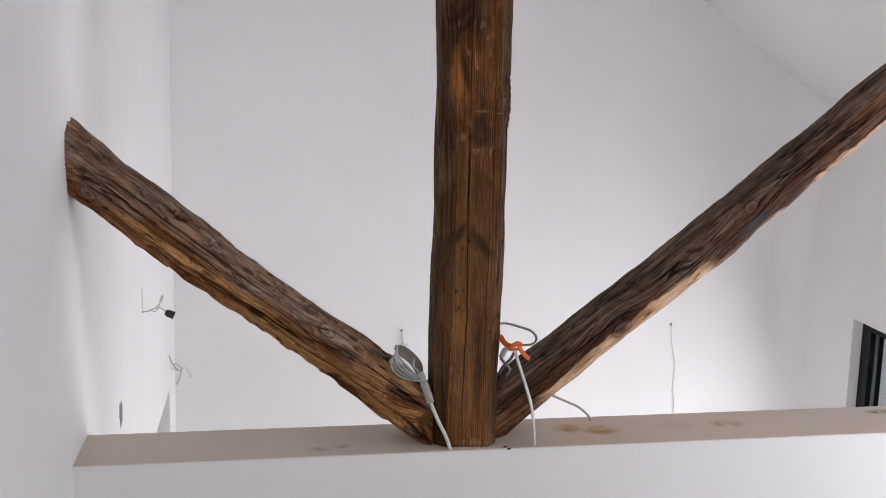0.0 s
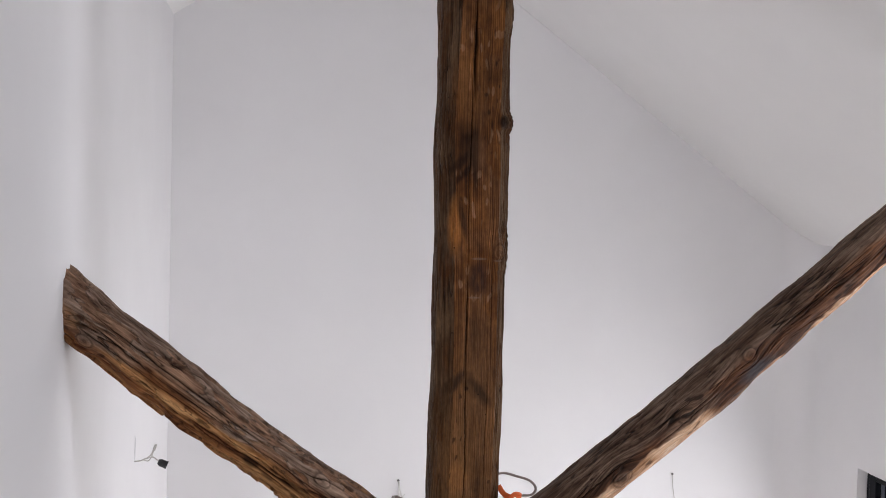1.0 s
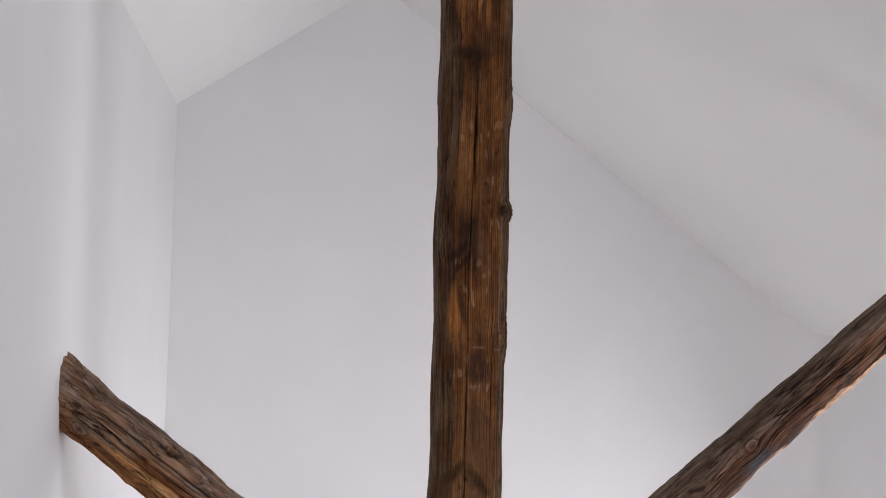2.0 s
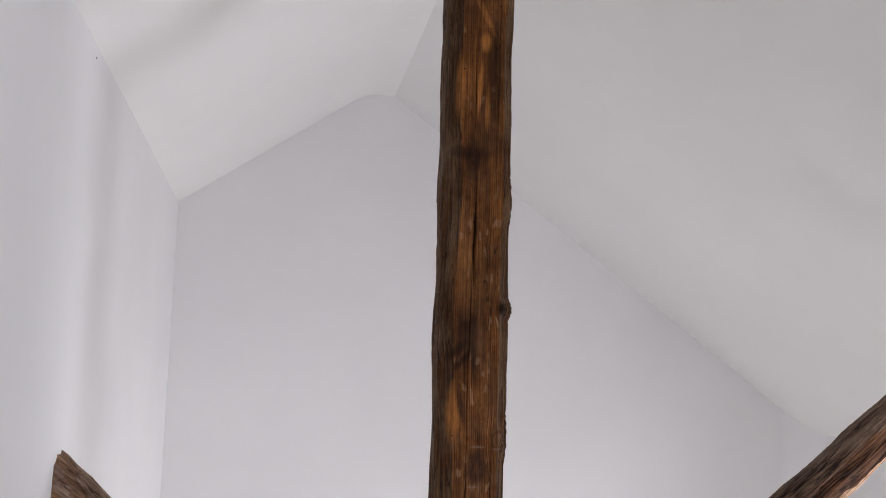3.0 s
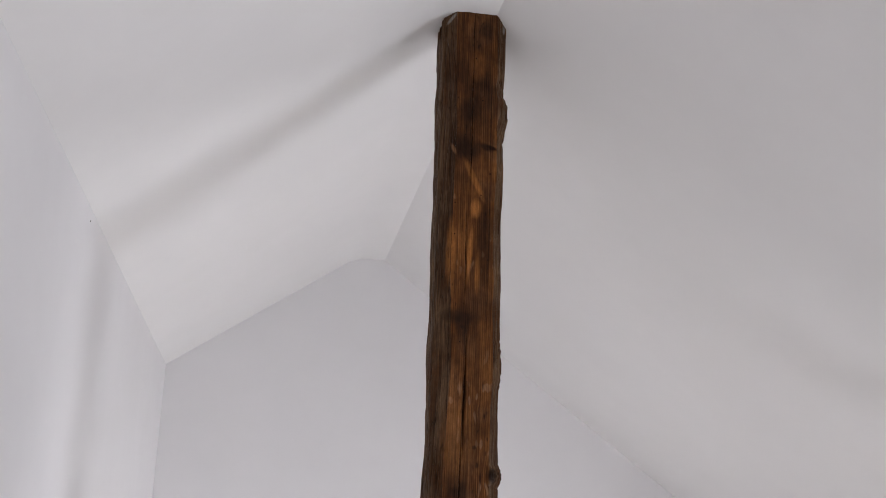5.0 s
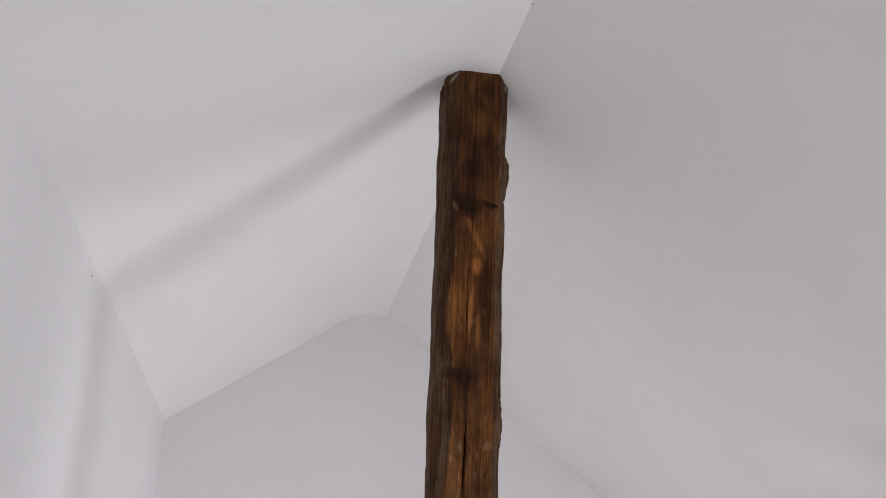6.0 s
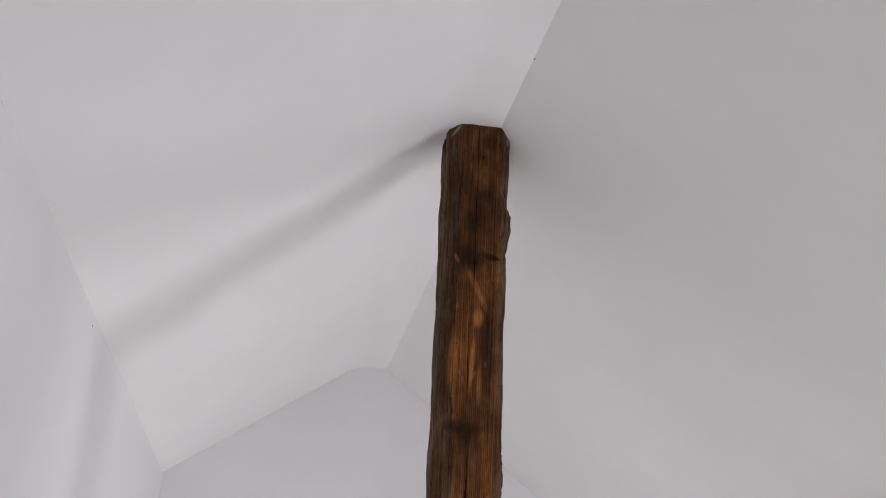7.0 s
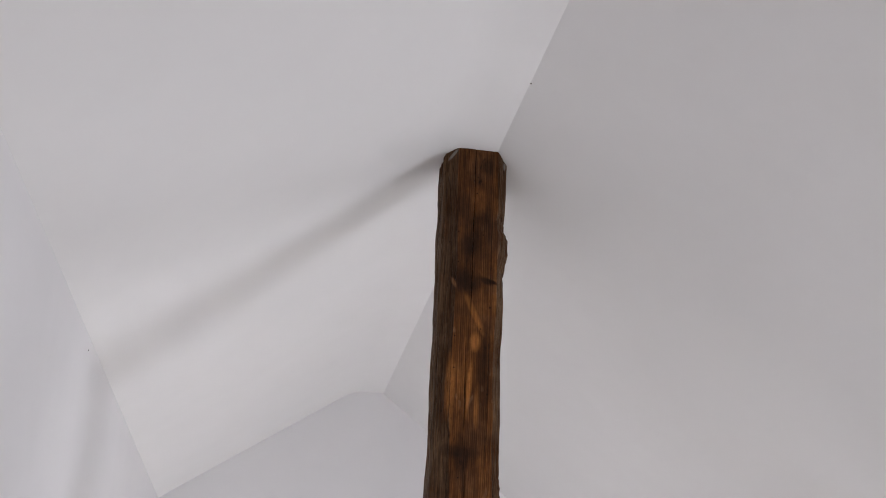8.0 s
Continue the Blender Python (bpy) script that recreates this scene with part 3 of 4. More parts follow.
mat_brace_r = old_wood("dark_brace_wood",
    [(0.20, (0.018, 0.007, 0.004)), (0.44, (0.060, 0.024, 0.011)), (0.60, (0.120, 0.049, 0.022)), (0.80, (0.24, 0.110, 0.050))],
    [(0.20, (0.026, 0.013, 0.008)), (0.45, (0.105, 0.063, 0.043)), (0.80, (0.30, 0.210, 0.155))],
    # pale stops: bare sapwood, brightened to carry the light from below
    [(0.22, (0.17, 0.072, 0.032)), (0.44, (0.46, 0.245, 0.130)), (0.60, (0.62, 0.39, 0.245)), (0.80, (0.76, 0.56, 0.41))],
    # first spot: a dull bluish sheen, painted into the wood's colour
    spots=[((-0.034, -0.05, RL - 0.90), (0.024, 0.05, 0.075), 0, (0.060, 0.056, 0.062), 0.85), ((0.0, -0.05, RL - 0.30), (0.035, 0.06, 0.20), 0, KNOT, 0.45),
           ((-0.018, -0.05, RL - 0.447), (0.022, 0.06, 0.030), 0, (0.15, 0.095, 0.070), 0.8)],
    fibre=(140, 4), share=0.28, relief=0.0025, holes=0.97, gloss=0.16)

LEFT_CHECKS = [(0.030, 0, 0.55, 1.15, 0.0065, 0.0022, 0.0), (0.012, 0, 0.35, 1.12, 0.006, 0.0018, -0.006), (-0.016, 0, 0.38, 0.80, 0.009, 0.0030, -0.02),
               (-0.030, 0, 0.12, 0.95, 0.006, 0.0018, 0.004), (0.022, 0, 0.05, 0.45, 0.005, 0.0016, 0.0), (-0.004, 0, 0.70, 1.15, 0.006, 0.0018, -0.02)]
LEFT_KNOTS = [(-0.036, -1, 0.085, 0.022, 0.026, 0.004), (0.036, -1, 0.42, 0.013, 0.022, 0.006), (-0.028, -1, 1.06, 0.010, 0.022, 0.003)]


def left_surface(x, y, z, nx, ny):
    seed = 11.3
    g = bow(x, z, LEFT_KNOTS, 0.85) + 0.05 * (z - 0.6) + 0.022 * waves(x * 6 + seed, y * 6, z * 3.2) + 0.006 * waves(x * 22, y * 22 + seed, z * 9)
    strand = waves(g * 44 + seed, y * 44, z * 3.0)
    thread = waves(g * 115, y * 115 + seed, z * 7)
    fuzz = layered(g * 170, y * 170, z * 11, 3, 0.6)
    scale = layered(g * 20 + 9, y * 20, z * 5.5, 4, 0.55)
    flake = ramped(scale, 0.06, 0.13)          # where the outer layer has split away
    lower = ramped(-x, -0.006, 0.026)
    foot = ramped(z, 0.50, 0.12)
    slots = ramped(np.abs(strand), 0.045, 0.008) * ramped(waves(g * 15, y * 15 + 2, z * 5), -0.08, 0.14)
    nicks = ramped(np.abs(thread), 0.070, 0.015) * ramped(waves(g * 28, y * 28, z * 9 + seed), 0.0, 0.18)
    cut, dark = cut_lines(LEFT_CHECKS, x, y, z, nx, ny, seed)
    lump, ring_dark, ring_light = knot_forms(LEFT_KNOTS, x, y, z, nx, ny, seed)
    push = 0.008 * waves(x * 8 + seed, y * 8, z * 5.5) + 0.005 * waves(x * 15, y * 15, z * 15) + 0.0050 * (np.abs(strand) - 0.2) + 0.0030 * np.abs(thread) + 0.0011 * fuzz
    push += -0.0060 * flake - 0.0085 * slots - 0.0045 * nicks - cut + lump
    push += 0.006 * np.exp(-((z - 1.06) / 0.04) ** 2) * (ny < 0.6) * ramped(-x, 0.0, 0.05)
    flecks = layered(g * 42 + 2, y * 42, z * 15, 3, 0.6)
    # ridges lighter, hollows darker: relief shading put into the tone
    tone = 0.53 + 0.11 * flecks + 0.30 * scale + 0.20 * (np.abs(strand) - 0.2) + 0.28 * (np.abs(thread) - 0.15) + 0.16 * fuzz + 0.10 * layered(x * 12, y * 12, z * 5, 3) + 0.12 * ring_light
    # upper side greyed by weathering, with its lit sheen painted in
    weather_sheen = ramped(x + 0.030 * (z - 0.55) + 0.03 * layered(g * 9, y * 9 + 3, z * 4, 3), -0.012, 0.020)
    weather_sheen = np.maximum(weather_sheen, ramped(z + 0.12 * waves(g * 30, y * 20, z * 5), 0.90, 1.02) * ramped(x, -0.045, -0.02))
    grey = 0.88 * weather_sheen * (1 - 0.65 * foot) * (1 - 0.5 * flake)
    strip = np.exp(-((x + 0.006 + 0.050 * (z - 0.58) - 0.006 * waves(z * 8, 2.2, seed)) / (0.007 + 0.004 * waves(z * 11, 7.7, 1.0))) ** 2) * ramped(z, 0.44, 0.58) * ramped(z, 1.08, 0.96)
    blond = lower * ramped(waves(g * 13 + 3, y * 13, z * 4.5) + 0.10 * (z < 0.75), 0.05, 0.22) * (1 - 0.5 * ramped(z, 0.75, 1.0))
    chips = foot * ramped(waves(g * 32, y * 32, z * 15 + 5), 0.20, 0.36)
    pale = np.maximum(np.maximum(0.95 * strip, 0.65 * blond), 0.80 * chips) * (ny < 0.3)
    # cracks, slots and flake edges painted dark for the shade in them
    shade_and_marks = np.maximum(0.92 * dark, np.maximum(0.92 * slots, 0.75 * nicks))
    shade_and_marks = np.maximum(shade_and_marks, 0.70 * ramped(np.abs(scale - 0.07), 0.022, 0.004))
    shade_and_marks = np.maximum(shade_and_marks, 0.45 * ring_dark)
    shade_and_marks = np.maximum(shade_and_marks, 0.6 * ramped(flecks, -0.48, -0.68))
    push += 0.0022 * flecks
    return push, tone, grey, pale * (1 - 0.6 * dark), shade_and_marks, g


RIGHT_CHECKS = [(0.012, 0, RL - 0.55, RL - 0.02, 0.006, 0.0018, 0.0), (0.024, 0, RL - 0.78, RL - 0.52, 0.004, 0.0016, 0.02), (0.006, 0, RL - 1.28, RL - 0.98, 0.007, 0.0020, 0.03),
                (0.034, 0, RL - 1.30, RL - 1.12, 0.010, 0.0042, 0.0), (0.018, 0, RL - 1.24, RL - 1.08, 0.009, 0.0036, 0.0), (-0.012, 0, RL - 0.34, RL - 0.12, 0.004, 0.0014, -0.02),
                (0.0, 0, RL - 1.7, RL - 1.28, 0.006, 0.0022, 0.0), (-0.004, 0, RL - 0.80, RL - 0.50, 0.004, 0.0014, 0.0)]
RIGHT_KNOTS = [(0.017, -1, RL - 0.905, 0.016, 0.023, 0.005), (0.004, -1, RL - 0.675, 0.015, 0.021, 0.005), (-0.018, -1, RL - 0.447, 0.019, 0.030, 0.003)]


def right_surface(x, y, z, nx, ny):
    seed = 23.9
    up = RL - z                                  # distance from the foot
    g = bow(x, z, RIGHT_KNOTS, 0.9) + 0.014 * waves(x * 6 + seed, y * 6, z * 3.0) + 0.004 * waves(x * 20, y * 20 + seed, z * 8)
    strand = waves(g * 48 + seed, y * 48, z * 2.6)
    thread = waves(g * 125, y * 125 + seed, z * 7)
    fuzz = layered(g * 190, y * 190, z * 11, 3, 0.6)
    scale = layered(g * 18 + 9, y * 18, z * 5, 4, 0.55)
    under = ramped(-x + 0.4 * y, 0.010, 0.045)
    slots = ramped(np.abs(strand), 0.050, 0.010) * ramped(waves(g * 15, y * 15 + 2, z * 4), -0.10, 0.12)
    nicks = ramped(np.abs(thread), 0.075, 0.02) * ramped(waves(g * 28, y * 28, z * 9 + seed), -0.02, 0.18)
    cut, dark = cut_lines(RIGHT_CHECKS, x, y, z, nx, ny, seed)
    lump, ring_dark, ring_light = knot_forms(RIGHT_KNOTS, x, y, z, nx, ny, seed)
    # pared underside strip, paleness part bare wood, part painted light; widens at the knot
    reach = 0.024 - 0.014 * np.exp(-((up - 0.50) / 0.20) ** 2) + 0.020 * ramped(up, 0.72, 0.82) - 0.006 * ramped(up, 1.0, 1.2)
    edge = -x - reach + 0.016 * layered(g * 18, y * 18 + 6, z * 7, 4, 0.6)
    bare = ramped(edge, -0.002, 0.006) * ramped(up, 0.12, 0.24) * (1 - 0.9 * ramped(up, 0.70, 0.76) * ramped(up, 0.86, 0.80))
    bare *= 1 - 0.7 * np.exp(-(np.hypot((x + 0.018) / 0.022, (up - 0.447) / 0.032)) ** 2)
    push = 0.0055 * waves(x * 8 + seed, y * 8, z * 5) + 0.0030 * waves(x * 15, y * 15, z * 14) + (1 - bare) * (0.0034 * (np.abs(strand) - 0.2) + 0.0020 * np.abs(thread) + 0.0009 * fuzz)
    push += -(1 - 0.8 * bare) * (0.0050 * slots + 0.0028 * nicks) - cut * (1 - 0.7 * bare) + lump - 0.0025 * bare
    flecks = layered(g * 45 + 2, y * 45, z * 17, 3, 0.6)
    # as on the left brace, the tone carries shading of the ridges
    tone = 0.52 + (0.09 + 0.15 * bare) * flecks + 0.24 * scale + 0.16 * (np.abs(strand) - 0.2) + 0.24 * (np.abs(thread) - 0.15) * (1 - bare) + 0.14 * fuzz + 0.10 * layered(x * 10, y * 10, z * 4, 3) + 0.16 * ring_light + 0.06 * bare
    # grey upper edge: weathering, plus the light on it as colour
    grey = 0.85 * ramped(x + 0.022 * layered(g * 10, y * 10 + 3, z * 4, 3) + 0.006 * ramped(up, 0.3, 0.8), 0.016, 0.040)
    grey = np.maximum(grey, 0.55 * ramped(waves(g * 18, y * 18 + 4, z * 5), 0.12, 0.30))
    # shade of the slots and nicks goes into the colour as well
    shade_and_marks = np.maximum(0.92 * dark, np.maximum(0.9 * slots, 0.7 * nicks)) * (1 - 0.85 * bare)
    shade_and_marks = np.maximum(shade_and_marks, 0.5 * ring_dark)
    shade_and_marks = np.maximum(shade_and_marks, 0.6 * ramped(flecks, -0.50, -0.70))
    push += 0.0016 * flecks * (1 - 0.6 * bare)
    return push, tone, grey * (1 - bare), 0.95 * bare, shade_and_marks, g


def placed(ob, foot, way):
    zaxis = Vector(way).normalized()
    xaxis = Vector((0, 1, 0)).cross(zaxis).normalized()
    yaxis = zaxis.cross(xaxis)
    m = Matrix((xaxis, yaxis, zaxis)).transposed().to_4x4()
    m.translation = foot
    ob.matrix_world = m


def left_sway(z):
    return 1.01 - 0.03 * z + 0.03 * np.sin(z * 9) + 0.10 * np.maximum(0.0, z - 0.95) / 0.2, 0.006 * np.sin(z * 5.0 + 0.6), 0.0


def right_sway(z):
    up = RL - z
    return 1.10 - 0.09 * up + 0.025 * np.sin(up * 8 + 1), 0.006 * np.sin(up * 3.4 + 2.2) - 0.0045 * up, 0.0


def steady(z):
    return np.zeros(z.shape)


rings_l, rings_r = ring("round", 0.0635, 0.070, 3.0, 280), ring("round", 0.060, 0.062, 2.4, 260)
# foot on the ledge against the post; the brace rises to the side wall
left = timber_mesh("timber_brace", -0.07, 1.21, (rings_l, rings_l, steady), 640, left_sway, left_surface, mat_brace_l, foot_cut=(0.053, 0.778))
placed(left, (0.479 - 0.045, 2.752, Z_LEDGE + 0.0165), (-1, -0.04, 0.7785))
tagged(left, "weathered grey-brown timber brace with torn grain, built into the wall", "brace", "braces of the truss")

right = timber_mesh("timber_brace", 0.0, RL + 0.06, (rings_r, rings_r, steady), 1000, right_sway, right_surface, mat_brace_r)
rise = Vector((1, 0, 0.832)).normalized()
placed(right, Vector((0.529, 2.785, Z_LEDGE + 0.02)) + rise * RL, -rise)
tagged(right, "dark oiled round timber brace with knots, rising to the ceiling", "brace", "braces of the truss")


# ---- window in the eaves wall ----
def casement(name, y0, y1, z0, z1, x, label):
    """A dark casement window in the plane x: outer frame, sash, seal and panes, looking out along +x."""
    root = tagged(new(name), label, "window", kind="structure")

    def rails(part_name, inset, wide, x0, x1, material, head, drop):
        a0, a1, b0, b1 = y0 + inset, y1 - inset, z0 + inset, z1 - drop
        for lo, hi in (((x0, a0, b0), (x1, a0 + wide, b1)), ((x0, a1 - wide, b0), (x1, a1, b1)),
                       ((x0, a0 + wide, b0), (x1, a1 - wide, b0 + wide)), ((x0, a0 + wide, b1 - head), (x1, a1 - wide, b1))):
            b = bmesh.new()
            add_box(b, lo, hi, bevel=0.003)
            part(part_name, b, material, root)

    rails("window_frame", 0.0, 0.045, x + 0.048, x + 0.118, mat_black, 0.022, 0.0)
    rails("sash", 0.042, 0.055, x + 0.036, x + 0.108, mat_black, 0.020, 0.020)
    rails("seal", 0.095, 0.012, x + 0.062, x + 0.078, mat_seal, 0.008, 0.039)
    b = bmesh.new()
    add_box(b, (x + 0.068, y0 + 0.10, z0 + 0.10), (x + 0.074, y1 - 0.10, z1 - 0.042))
    pane = part("pane", b, mat_glass, root)
    pane.visible_shadow = False
    return root


casement("window_1", *WIN1, XR, "black framed window set into the white reveal")
casement("window_2", *WIN2, XR + 0.06, "black framed window below the eaves")
back = casement("window_3", *WIN3, -YB + 0.06, "wide black framed window in the gable behind")
back.rotation_euler.z = radians(-90)


# ---- cables and small things ----
def cable(name, points, radius, material, parent=None, label="", flat=1.0, cyclic=False):
    """A round or flattened cable as a mesh swept along a smooth line."""
    pts = [Vector(q) for q in points]
    line = []
    m = len(pts)
    spans = m if cyclic else m - 1
    for i in range(spans):
        p0 = pts[(i - 1) % m] if cyclic or i > 0 else pts[0] * 2 - pts[1]
        p1, p2 = pts[i], pts[(i + 1) % m]
        p3 = pts[(i + 2) % m] if cyclic or i + 2 < m else pts[-1] * 2 - pts[-2]
        for k in range(8):
            u = k / 8
            line.append(0.5 * ((2 * p1) + (p2 - p0) * u + (2 * p0 - 5 * p1 + 4 * p2 - p3) * u * u + (3 * p1 - p0 - 3 * p2 + p3) * u ** 3))
    if not cyclic:
        line.append(pts[-1])
    b = bmesh.new()
    rings = []
    side = None
    for i, q in enumerate(line):
        ahead = line[(i + 1) % len(line)] if cyclic or i + 1 < len(line) else q
        back = line[i - 1] if cyclic or i > 0 else q
        tangent = (ahead - back).normalized()
        if side is None:
            side = tangent.cross(Vector((0, 1, 0.2))).normalized()
        side = (side - tangent * side.dot(tangent)).normalized()
        other = tangent.cross(side)
        rings.append([b.verts.new(q + radius * (math.cos(a) * side + flat * math.sin(a) * other)) for a in [math.tau * h / 10 for h in range(10)]])
    pairs = list(zip(rings, rings[1:])) + ([(rings[-1], rings[0])] if cyclic else [])
    for r0, r1 in pairs:
        for h in range(10):
            b.faces.new((r0[h], r0[(h + 1) % 10], r1[(h + 1) % 10], r1[h]))
    if not cyclic:
        b.faces.new(rings[0][::-1])
        b.faces.new(rings[-1])
    for f in b.faces:
        f.smooth = True
    bmesh.ops.recalc_face_normals(b, faces=b.faces)
    return part(name, b, material, parent, label)


E0 = EYE
# the coil of grey cable that leans on the brace and the post, with its conduit and loose end
coil = tagged(new("cable_coil"), "coil of grey cable beside the post, its end on the ledge", "cable")
coil.location = (0.33, 2.72, E0 - 0.80)
centre = Vector((0.326, 2.712, E0 - 0.778))
jitter = random.Random(12)
tilt = radians(-47)
along, over = Vector((math.cos(tilt), 0, math.sin(tilt))), Vector((-math.sin(tilt), 0, math.cos(tilt)))
strands = []
for k in range(7):
    b = 0.001 + 0.0064 * k + jitter.uniform(-0.0022, 0.0022)
    deep = Vector((0, -0.012 - 0.004 * (k % 3), 0))
    top = centre + along * (-0.046 + 0.0035 * k) + over * (0.014 - 0.0035 * k)
    strands.append(cable("loop", [top + Vector((0.012, 0.022, -0.004)), top + deep * 0.4, centre + along * -0.032 - over * (b * 0.75 - 0.004) + deep, centre + along * -0.008 - over * b + deep,
                                  centre + along * 0.022 - over * b * 0.75 + deep * 1.3, centre + along * 0.044 - over * b * 0.2 + deep * 1.6, centre + along * 0.056 + over * 0.004 + deep * 1.2], 0.0030, mat_grey_cable))
for k in range(3):
    b = 0.010 + 0.0065 * k
    deep = Vector((0, -0.008 + 0.006 * k, 0))
    strands.append(cable("sheath", [centre + along * -0.046 + over * 0.010, centre + along * -0.026 + over * b + deep, centre + along * 0.004 + over * (b + 0.004) + deep, centre + along * 0.032 + over * b + deep, centre + along * 0.056 + over * 0.004 + deep], 0.0062, mat_wrap, None, "dusty brown sheathed cable"))
strands.append(cable("tie", [centre + along * 0.004 + over * 0.026 + Vector((0, -0.012, 0)), centre + along * 0.016 + over * 0.012 + Vector((0, -0.022, 0)), centre + along * 0.034 + over * 0.012 + Vector((0, -0.022, 0))], 0.0028, mat_grey_cable))
conduit_pts = [Vector((0.358, 2.668, E0 - 0.790)), Vector((0.372, 2.655, E0 - 0.825)), Vector((0.384, 2.647, E0 - 0.862))]
tail = cable("cable_end", [conduit_pts[0], conduit_pts[1], conduit_pts[2], (0.402, 2.642, E0 - 0.905), (0.424, 2.645, E0 - 0.95), (0.438, 2.652, E0 - 0.988)], 0.0046, mat_white_cable, None, "pale cable end")
b = bmesh.new()
prev = None
steps = 60
for i in range(steps + 1):
    u = i / steps
    q = (1 - u) ** 2 * conduit_pts[0] + 2 * u * (1 - u) * conduit_pts[1] + u * u * conduit_pts[2]
    tangent = (2 * (1 - u) * (conduit_pts[1] - conduit_pts[0]) + 2 * u * (conduit_pts[2] - conduit_pts[1])).normalized()
    s = tangent.cross(Vector((0, 1, 0))).normalized()
    o = tangent.cross(s)
    r = 0.0095 + 0.0011 * math.cos(i * math.pi / 2.0)
    now = [b.verts.new(q + r * (math.cos(math.tau * h / 14) * s + math.sin(math.tau * h / 14) * o)) for h in range(14)]
    if prev:
        for h in range(14):
            b.faces.new((prev[h], prev[(h + 1) % 14], now[(h + 1) % 14], now[h]))
    prev = now
bmesh.ops.recalc_face_normals(b, faces=b.faces)
conduit = part("conduit", b, mat_grey_cable, None, "grey corrugated conduit")
for c in (*strands, tail, conduit):
    c.parent = coil
    c.matrix_parent_inverse = coil.matrix_basis.inverted()

# the pale cable tied with orange tape on the other side of the post
tied = tagged(new("tied_cable"), "white flat cable tied with orange tape, reaching down to the ledge", "cable")
bits = [
    cable("cable", [(0.572, 2.71, E0 - 0.765), (0.578, 2.68, E0 - 0.735), (0.590, 2.662, E0 - 0.727), (0.604, 2.655, E0 - 0.765), (0.623, 2.652, E0 - 0.82), (0.640, 2.652, E0 - 0.875), (0.650, 2.655, E0 - 0.93), (0.657, 2.668, E0 - 0.985)], 0.0075, mat_white_cable, None, flat=0.5),
    cable("tape", [(0.562, 2.69, E0 - 0.705), (0.572, 2.672, E0 - 0.720), (0.584, 2.652, E0 - 0.722), (0.598, 2.645, E0 - 0.716), (0.610, 2.640, E0 - 0.735), (0.628, 2.638, E0 - 0.752)], 0.0068, mat_orange, None, "orange plastic tape", flat=0.35),
    cable("tape_knot", [(0.580, 2.650, E0 - 0.728), (0.592, 2.640, E0 - 0.712), (0.606, 2.645, E0 - 0.716), (0.604, 2.655, E0 - 0.730), (0.588, 2.655, E0 - 0.732)], 0.0055, mat_orange, None, "orange plastic tape", flat=0.5, cyclic=True),
    cable("grey_tail", [(0.572, 2.73, E0 - 0.815), (0.574, 2.70, E0 - 0.79), (0.590, 2.685, E0 - 0.765), (0.598, 2.67, E0 - 0.74)], 0.0040, mat_dark_cable, None),
    cable("grey_tail", [(0.571, 2.715, E0 - 0.770), (0.580, 2.69, E0 - 0.780), (0.590, 2.69, E0 - 0.792), (0.586, 2.70, E0 - 0.812)], 0.0036, mat_dark_cable, None),
    cable("brown_loop", [(0.572, 2.80, E0 - 0.705), (0.600, 2.81, E0 - 0.703), (0.635, 2.81, E0 - 0.712), (0.668, 2.80, E0 - 0.722), (0.683, 2.80, E0 - 0.742), (0.672, 2.80, E0 - 0.758), (0.640, 2.79, E0 - 0.757), (0.600, 2.76, E0 - 0.750)], 0.0032, mat_brown_cable, None, "dusty mauve cable"),
]
for c in bits:
    c.parent = tied

c = cable("brown_cable", [(0.690, 2.83, E0 - 0.875), (0.735, 2.828, E0 - 0.905), (0.775, 2.832, E0 - 0.925), (0.815, 2.838, E0 - 0.945), (0.845, 2.842, E0 - 0.970), (0.855, 2.845, E0 - 0.990)], 0.0033, mat_brown_cable)
tagged(c, "dusty mauve cable from behind the brace to the ledge", "cable")

# wire ends on the walls
lamp_wire = tagged(new("pendant_socket"), "black lamp socket dangling from bare wires on the white wall", "lamp socket")
sock = Vector((-0.378, 4.05, E0 - 0.962))
bits = [
    cable("wire", [(XL, 4.04, E0 - 0.955), (-0.445, 4.04, E0 - 0.952), (-0.425, 4.045, E0 - 0.945), (-0.405, 4.05, E0 - 0.942), (-0.392, 4.05, E0 - 0.950), sock], 0.0026, mat_wire),
    cable("wire", [(-0.425, 4.045, E0 - 0.945), (-0.408, 4.05, E0 - 0.930), (-0.400, 4.05, E0 - 0.905), (-0.393, 4.05, E0 - 0.898), (-0.398, 4.05, E0 - 0.915), (-0.412, 4.05, E0 - 0.935)], 0.0024, mat_wire),
    cable("wire", [(-0.440, 4.045, E0 - 0.950), (-0.420, 4.05, E0 - 0.955), (-0.408, 4.05, E0 - 0.938), (-0.402, 4.05, E0 - 0.918)], 0.0020, mat_wire),
]
b = bmesh.new()
bmesh.ops.create_cone(b, cap_ends=True, segments=20, radius1=0.0135, radius2=0.0135, depth=0.024, matrix=Matrix.Identity(4))
bmesh.ops.create_cone(b, cap_ends=True, segments=20, radius1=0.0135, radius2=0.0085, depth=0.010, matrix=Matrix.Translation((0, 0, 0.017)))
bmesh.ops.create_cone(b, cap_ends=True, segments=20, radius1=0.0150, radius2=0.0150, depth=0.004, matrix=Matrix.Translation((0, 0, -0.010)))
body = part("socket", b, mat_bakelite, None, "black lamp socket")
body.matrix_world = look(sock + Vector((0.012, 0, -0.005)), sock + Vector((1, 0, -0.42)))
for c in (*bits, body):
    c.parent = lamp_wire

